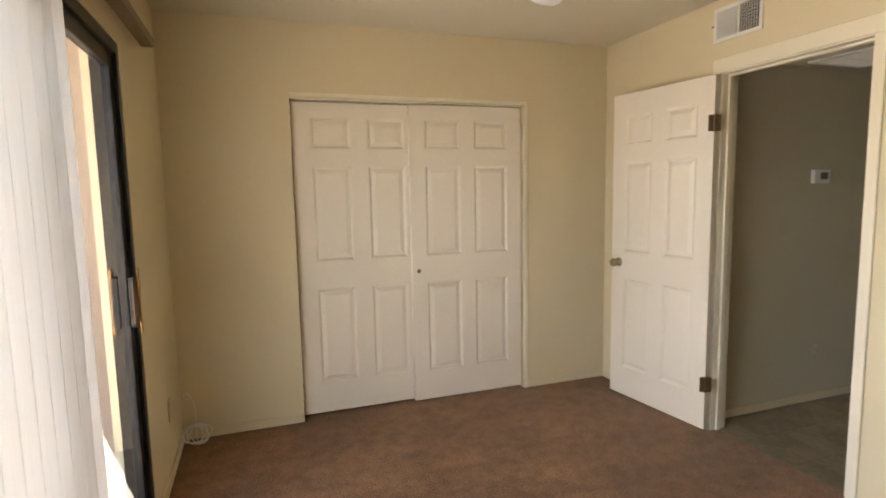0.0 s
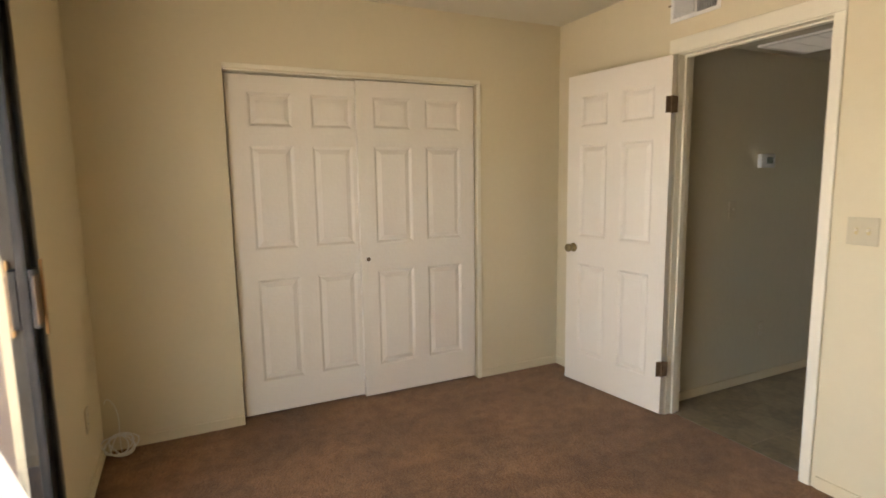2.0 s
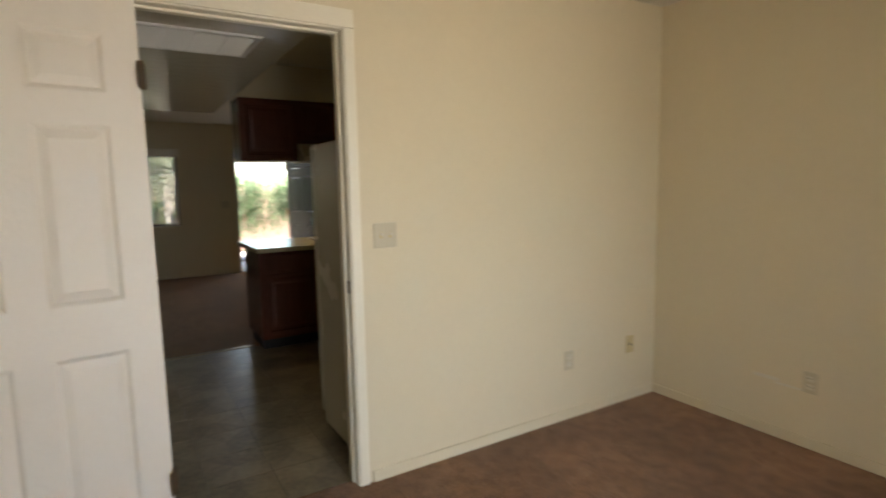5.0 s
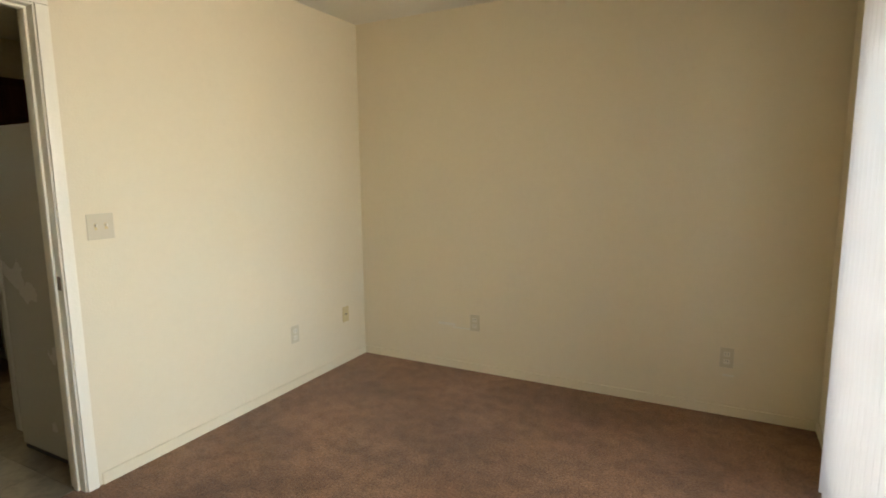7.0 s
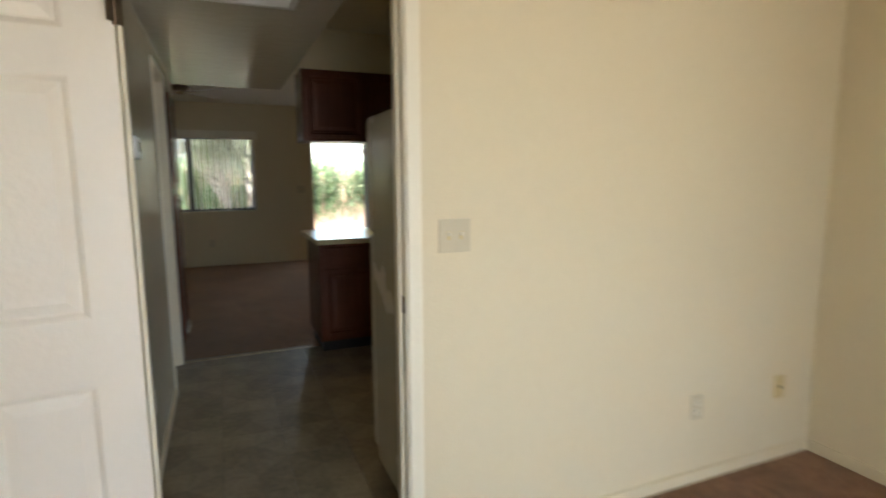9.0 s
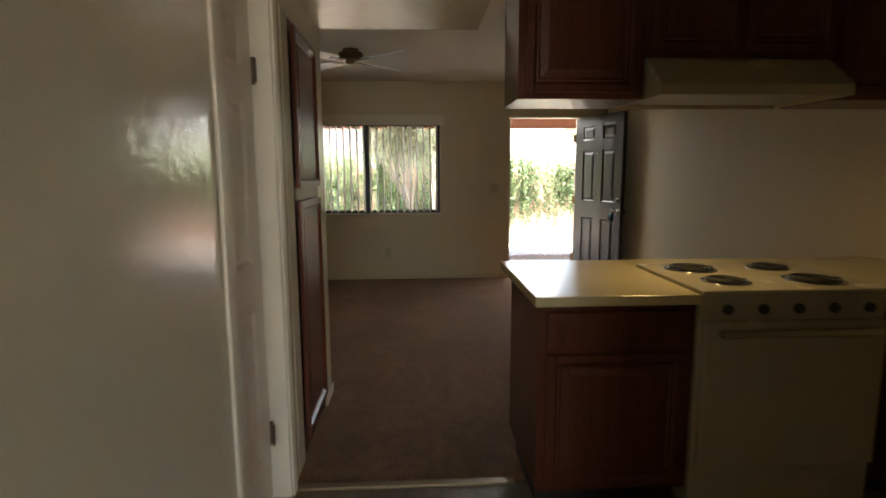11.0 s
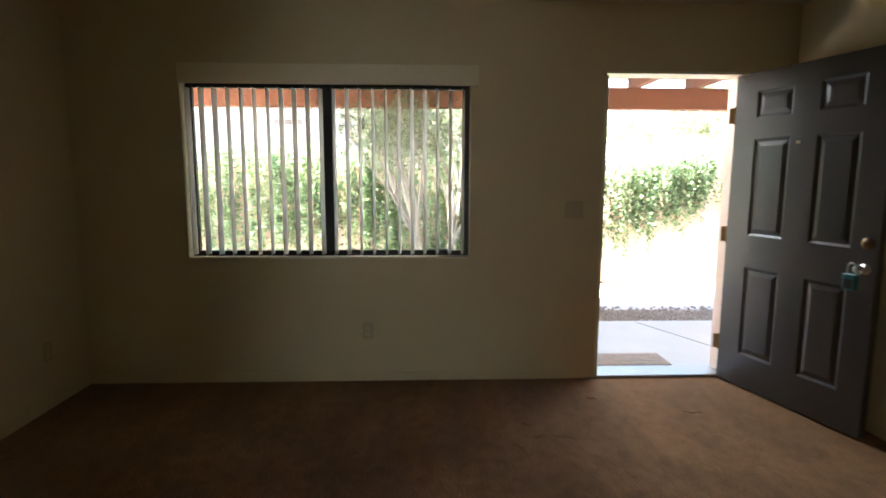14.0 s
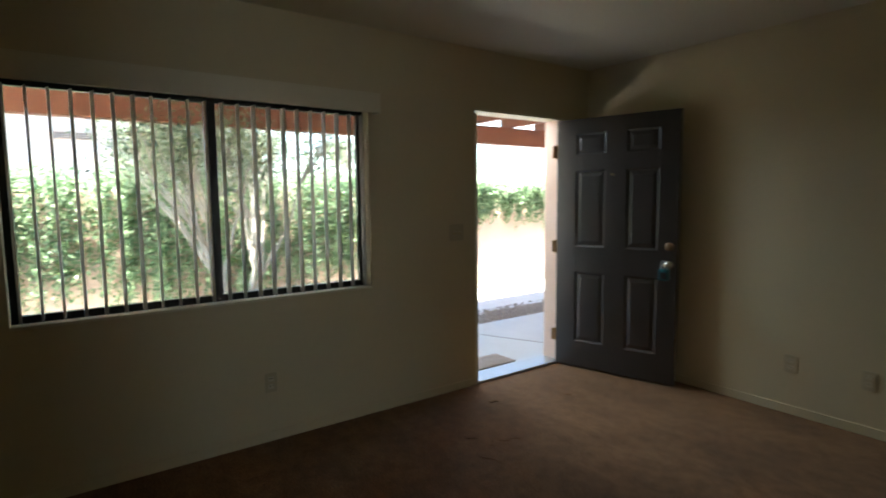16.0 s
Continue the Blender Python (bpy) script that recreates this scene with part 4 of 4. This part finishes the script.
def ceiling_fan(m, label, drop, turn, r):
    f = thing("ceiling_fan", m, label, "fan", "ceiling fans")
    part("canopy", lathe([(0.075, -0.0005), (0.072, -0.015), (0.05, -0.022), (0.02, -0.024)], 28), M_HINGE, f)
    if drop:
        part("downrod", cyl(0.012, drop, 16, m=pose(0, 0, -0.0242 - drop / 2)), M_HINGE, f)
    d = -drop
    part("motor", lathe([(0.05, d - 0.0245), (0.105, d - 0.03), (0.115, d - 0.045), (0.112, d - 0.082), (0.07, d - 0.095), (0.05, d - 0.097)], 32), M_HINGE, f, "dark bronze motor housing")
    part("switch_cup", lathe([(0.048, d - 0.098), (0.05, d - 0.112), (0.040, d - 0.132), (0.015, d - 0.138)], 24), M_BRASS, f)
    bl_me, arm = fan_blade(r), to_mesh("blade_arm", bx(0.08, 0.24, -0.02, 0.02, -0.006, 0.0, 0.002), M_HINGE)
    for k in range(4):
        bl = piece("blade", bl_me, f, pose(0, 0, d - 0.105, 0, 0, turn + 90 * k) @ pose(0, 0, 0, 12))
        piece("blade_arm", arm, bl, pose(0, 0, -0.0005))
    return f


ceiling_fan(pose(7.72, 2.885, CEIL), "living room ceiling fan with four white blades, close to the ceiling", 0.0, 48, 0.64)
ceiling_fan(pose(0.585, 1.805, CEIL), "bedroom ceiling fan with white blades on a short rod", 0.14, 74, 0.69)

# ---- outside ----
setting("ground", bx(-300, 300, -300, 300, -0.6, -0.10), M_DIRT, "bare desert ground reaching the horizon", "ground")
setting("porch_slab", bx(FRONT + 0.16, 11.02, -3.0, 6.0, -0.10, -0.03), M_CONC, "pale concrete entrance slab with a joint", "slab")
setting("gravel_bed", bx(11.0205, 11.56, -6, 9, -0.10, -0.05), M_GRAVEL, "strip of brown gravel beside the slab", "gravel")


def pebbles(n, seed):
    """Loose stones over the gravel bed, a few spilling past its edges."""
    g = np.random.default_rng(seed)
    c = np.stack([g.normal(11.29, 0.15, n), g.uniform(-2.6, 3.4, n), np.full(n, -0.046)], 1)
    c[:, 0] = np.clip(c[:, 0], 11.03, 11.66)
    unit = np.array([(1, 0, 0), (0, 1, 0), (-1, 0, 0), (0, -1, 0), (0, 0, 1), (0, 0, -1)], float)
    size = g.uniform(0.010, 0.026, (n, 1, 1)) * g.uniform(0.6, 1.2, (n, 1, 3))
    a = g.uniform(0, math.pi, n)
    p = unit[None] * size
    x, y = p[..., 0] * np.cos(a)[:, None] - p[..., 1] * np.sin(a)[:, None], p[..., 0] * np.sin(a)[:, None] + p[..., 1] * np.cos(a)[:, None]
    v = np.stack([x, y, p[..., 2]], 2) + c[:, None]
    tri = [(i, (i + 1) % 4, 4) for i in range(4)] + [((i + 1) % 4, i, 5) for i in range(4)]
    me = bpy.data.meshes.new("pebbles")
    me.from_pydata(v.reshape(-1, 3).tolist(), [], [tuple(6 * k + q for q in t) for k in range(n) for t in tri])
    me.materials.append(M_GRAVEL)
    return tagged(new("pebbles", me), "loose brown gravel stones beside the slab", "gravel", "", "stuff")


pebbles(4500, 17)
setting("garden_path", bx(11.5605, 13.05, -6, 9, -0.10, -0.05), M_CONC, "sunlit concrete path along the garden wall", "path")
setting("slab_joint", bx(9.9, 11.02, -0.055, -0.045, -0.0302, -0.028), M_GROUT, "tooled joint in the slab", "joint", pose(10.46, -0.05, 0, 0, 0, 24) @ pose(-10.46, 0.05, 0))
dm = thing("door_mat", pose(9.87, 0.72, -0.03), "brown woven door mat on the concrete", "mat")
part("mat", bx(-0.13, 0.14, -0.32, 0.30, 0.0005, 0.014, 0.004), M_MAT, dm)
for i in range(4):
    part("stripe", bx(-0.11 + i * 0.06, -0.085 + i * 0.06, -0.30, 0.28, 0.0145, 0.017, 0.001), M_MAT, dm)
porch = tagged(new("porch_roof"), "salmon timber porch roof with beam and rafters", "porch roof", "", "structure")
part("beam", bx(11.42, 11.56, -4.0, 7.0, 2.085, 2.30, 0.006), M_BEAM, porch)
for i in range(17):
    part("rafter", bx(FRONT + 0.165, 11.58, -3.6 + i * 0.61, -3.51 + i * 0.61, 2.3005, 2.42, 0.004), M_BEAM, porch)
part("roof_deck", bx(FRONT + 0.165, 11.66, -4.0, 7.0, 2.4205, 2.46), M_DECK, porch)
setting("wall_front_neighbour", bx(FRONT, FRONT + 0.16, -8, SOUTH - 0.1205, -0.1, 2.62), M_SALMON, "salmon stucco front of the next dwelling", "wall")
setting("roof", bx(-2.1, 10.0, -8.0, 5.2, 2.62, 2.80), M_ROOF, "flat house roof", "roof")

# garden wall and vine
gw = setting("garden_wall", bx(13.08, 13.28, -9, 9, -0.10, 1.55, 0.015), M_SALMON, "salmon stucco garden wall overgrown with vine", "garden wall")


def leaves(n, seed, place, size, material, name, label, category):
    rng = np.random.default_rng(seed)
    P = place(rng, n)
    N = rng.normal(size=(n, 3)) + np.array([-1.0, 0, 0.5])
    N /= np.linalg.norm(N, axis=1)[:, None]
    A = np.cross(N, rng.normal(size=(n, 3)))
    A /= np.linalg.norm(A, axis=1)[:, None]
    B = np.cross(N, A)
    s = (size * rng.uniform(0.6, 1.4, n))[:, None]
    V = np.stack([P - A * s, P - B * s * 0.55 + N * s * 0.12, P + A * s, P + B * s * 0.55 + N * s * 0.12], 1).reshape(-1, 3)
    me = bpy.data.meshes.new(name)
    me.from_pydata(V.tolist(), [], [(4 * i, 4 * i + 1, 4 * i + 2, 4 * i + 3) for i in range(n)])
    me.materials.append(material)
    return tagged(new(name, me), label, category, "", "stuff")


def vine_place(rng, n):
    """Leaves on hanging runners: each runner has its own length, depth and sway."""
    k = 900
    ry = np.sort(rng.uniform(-7, 8, k))
    low = np.interp(ry, [-7, -2.7, -1.6, -0.74, 0.0, 1.5, 8], [1.30, 1.22, 1.03, 0.80, 0.42, 0.32, 0.36])
    low += 0.08 * np.sin(ry * 2.3) + rng.normal(0, 0.17, k)
    top = 1.60 + 0.12 / (1 + np.exp(-(ry - 0.6) * 1.5)) + 0.05 * np.sin(ry * 3.1) + rng.normal(0, 0.04, k)
    depth = 0.06 + 0.24 * rng.uniform(0, 1, k) ** 1.4
    i = rng.integers(0, k, n)
    u = rng.uniform(0, 1, n) ** 0.85
    z = low[i] + (top[i] - low[i]) * u
    y = ry[i] + rng.normal(0, 0.022, n) + 0.02 * np.sin(z * 9 + i)
    x = 13.05 - depth[i] * (0.35 + 0.75 * u) + rng.normal(0, 0.025, n)
    over = rng.uniform(0, 1, n) < 0.15
    x = np.where(over, 12.95 + rng.uniform(0, 0.45, n), np.minimum(x, 13.06))
    z = np.where(over, 1.55 + rng.uniform(0, 1, n) ** 1.5 * np.maximum(top[i] - 1.42, 0.05), z)
    return np.stack([x, y, z], 1)


leaves(110000, 3, vine_place, 0.023, M_LEAF, "vine", "dense sunlit green vine hanging over the wall", "vine")
# neighbouring house
nh = thing("house", pose(19.0, 4.5, -0.1), "pale stucco neighbouring house with brown fascia", "house")
part("wall", bx(0, 7, -3.4, 9, 0, 4.3), M_HOUSE, nh)
part("fascia", bx(-0.55, 7.5, -3.9, 9.5, 4.1, 4.32, 0.01), M_FASCIA, nh)
part("roof", bx(-0.5, 7.4, -3.8, 9.4, 4.325, 4.6), M_ROOF, nh)
for y in (-1.6, 0.6):
    w = part("vent", bx(-0.03, 0.02, y, y + 0.75, 2.72, 2.86, 0.004), M_FASCIA, nh, "narrow dark eave vent")
    for k in range(3):
        part("slot", bx(-0.036, -0.031, y + 0.04, y + 0.71, 2.735 + k * 0.04, 2.758 + k * 0.04), M_GLASSDARK, w)


def tree(m, seed, h, spread, n, material, label, leaf, trunk=0.06, stems=3):
    rng = random.Random(seed)
    t = thing("tree", m, label, "tree")
    bm, tips = bmesh.new(), []

    def limb(p, d, r, length, depth):
        q = p + d * length
        mt = (d.to_track_quat("Z", "Y").to_matrix().to_4x4())
        bmesh.ops.create_cone(bm, cap_ends=True, segments=8, radius1=r, radius2=r * 0.68, depth=length, matrix=Matrix.Translation((p + q) / 2) @ mt)
        if depth == 0:
            tips.extend([p + d * length * rng.random() for _ in range(2)] + [q])
            return
        for _ in range(rng.choice((2, 3))):
            e = (d + Vector((rng.uniform(-1, 1), rng.uniform(-1, 1), rng.uniform(-0.25, 0.7))) * spread).normalized()
            limb(q, e, r * 0.66, length * rng.uniform(0.62, 0.85), depth - 1)

    for k in range(stems):
        a = k * 2.1 + rng.random()
        limb(Vector((0.06 * math.cos(a), 0.06 * math.sin(a), 0)), Vector((0.28 * math.cos(a), 0.28 * math.sin(a), 1)).normalized(), trunk, h * 0.32, 4)
    part("trunk", bm, M_BARK, t)
    g = np.random.default_rng(seed)
    T = np.array([tuple(v) for v in tips])
    P = T[g.integers(0, len(T), n)] + g.normal(size=(n, 3)) * 0.14
    N = g.normal(size=(n, 3))
    A = np.cross(N, g.normal(size=(n, 3)))
    A /= np.linalg.norm(A, axis=1)[:, None]
    N /= np.linalg.norm(N, axis=1)[:, None]
    B = np.cross(N, A)
    s = (leaf * g.uniform(0.6, 1.3, n))[:, None]
    V = np.stack([P - A * s, P - B * s * 0.45, P + A * s, P + B * s * 0.45], 1).reshape(-1, 3)
    me = bpy.data.meshes.new("crown")
    me.from_pydata(V.tolist(), [], [(4 * i, 4 * i + 1, 4 * i + 2, 4 * i + 3) for i in range(n)])
    me.materials.append(material)
    ob = new("crown", me)
    ob.parent = t
    return t


tree(pose(11.95, 2.2, -0.06), 5, 2.4, 0.42, 20000, M_LEAF2, "pale multi-stemmed shrub tree with sparse leaves", 0.021, 0.033, 6)
tree(pose(22, -7.0, -0.1), 8, 4.4, 0.6, 6000, M_LEAF2, "distant small green tree", 0.07, 0.10, 2)
tree(pose(20, -4.3, -0.1), 9, 3.6, 0.6, 5000, M_LEAF2, "distant small green tree", 0.06, 0.09, 2)

# patio beside the bedroom
setting("patio_slab", bx(-4.5, BX0 - 0.14, -2, 6, -0.10, -0.02), M_CONC, "concrete patio outside the sliding door", "patio")
setting("patio_wall", bx(-2.9, BX0 - 0.141, 3.265, 3.465, -0.02, 2.55, 0.01), M_PATIO_SHADE, "stucco patio side wall, colour darkened to tan for shade", "patio wall")
setting("patio_fence", bx(-4.6, -4.4, -2, 6, -0.10, 1.7, 0.01), M_SALMON, "salmon stucco patio wall", "patio wall")

# ---- vinyl floor tiles ----
fh = bpy.data.objects["floor_hall"]
TS = 0.305
tm = to_mesh("tile", bx(-TS / 2 + 0.0012, TS / 2 - 0.0012, -TS / 2 + 0.0012, TS / 2 - 0.0012, -0.0058, 0.0), M_VINYL)
for i in range(8):
    for j in range(15):
        x, y = 2.15 + TS * (i + 0.5), -0.17 + TS * (j + 0.5)
        if x + TS / 2 < 4.77 and y + TS / 2 < 4.53:
            piece("tile", tm, fh, pose(x, y, 0, 0, 0, 90 * ((i * 7 + j * 3) % 4)))
tm2 = to_mesh("tile", bx(4.5912, 4.744, 0, TS - 0.0024, -0.0058, 0.0), M_VINYL)
for j in range(10):
    piece("tile", tm2, fh, pose(0, -0.17 + TS * j, 0))
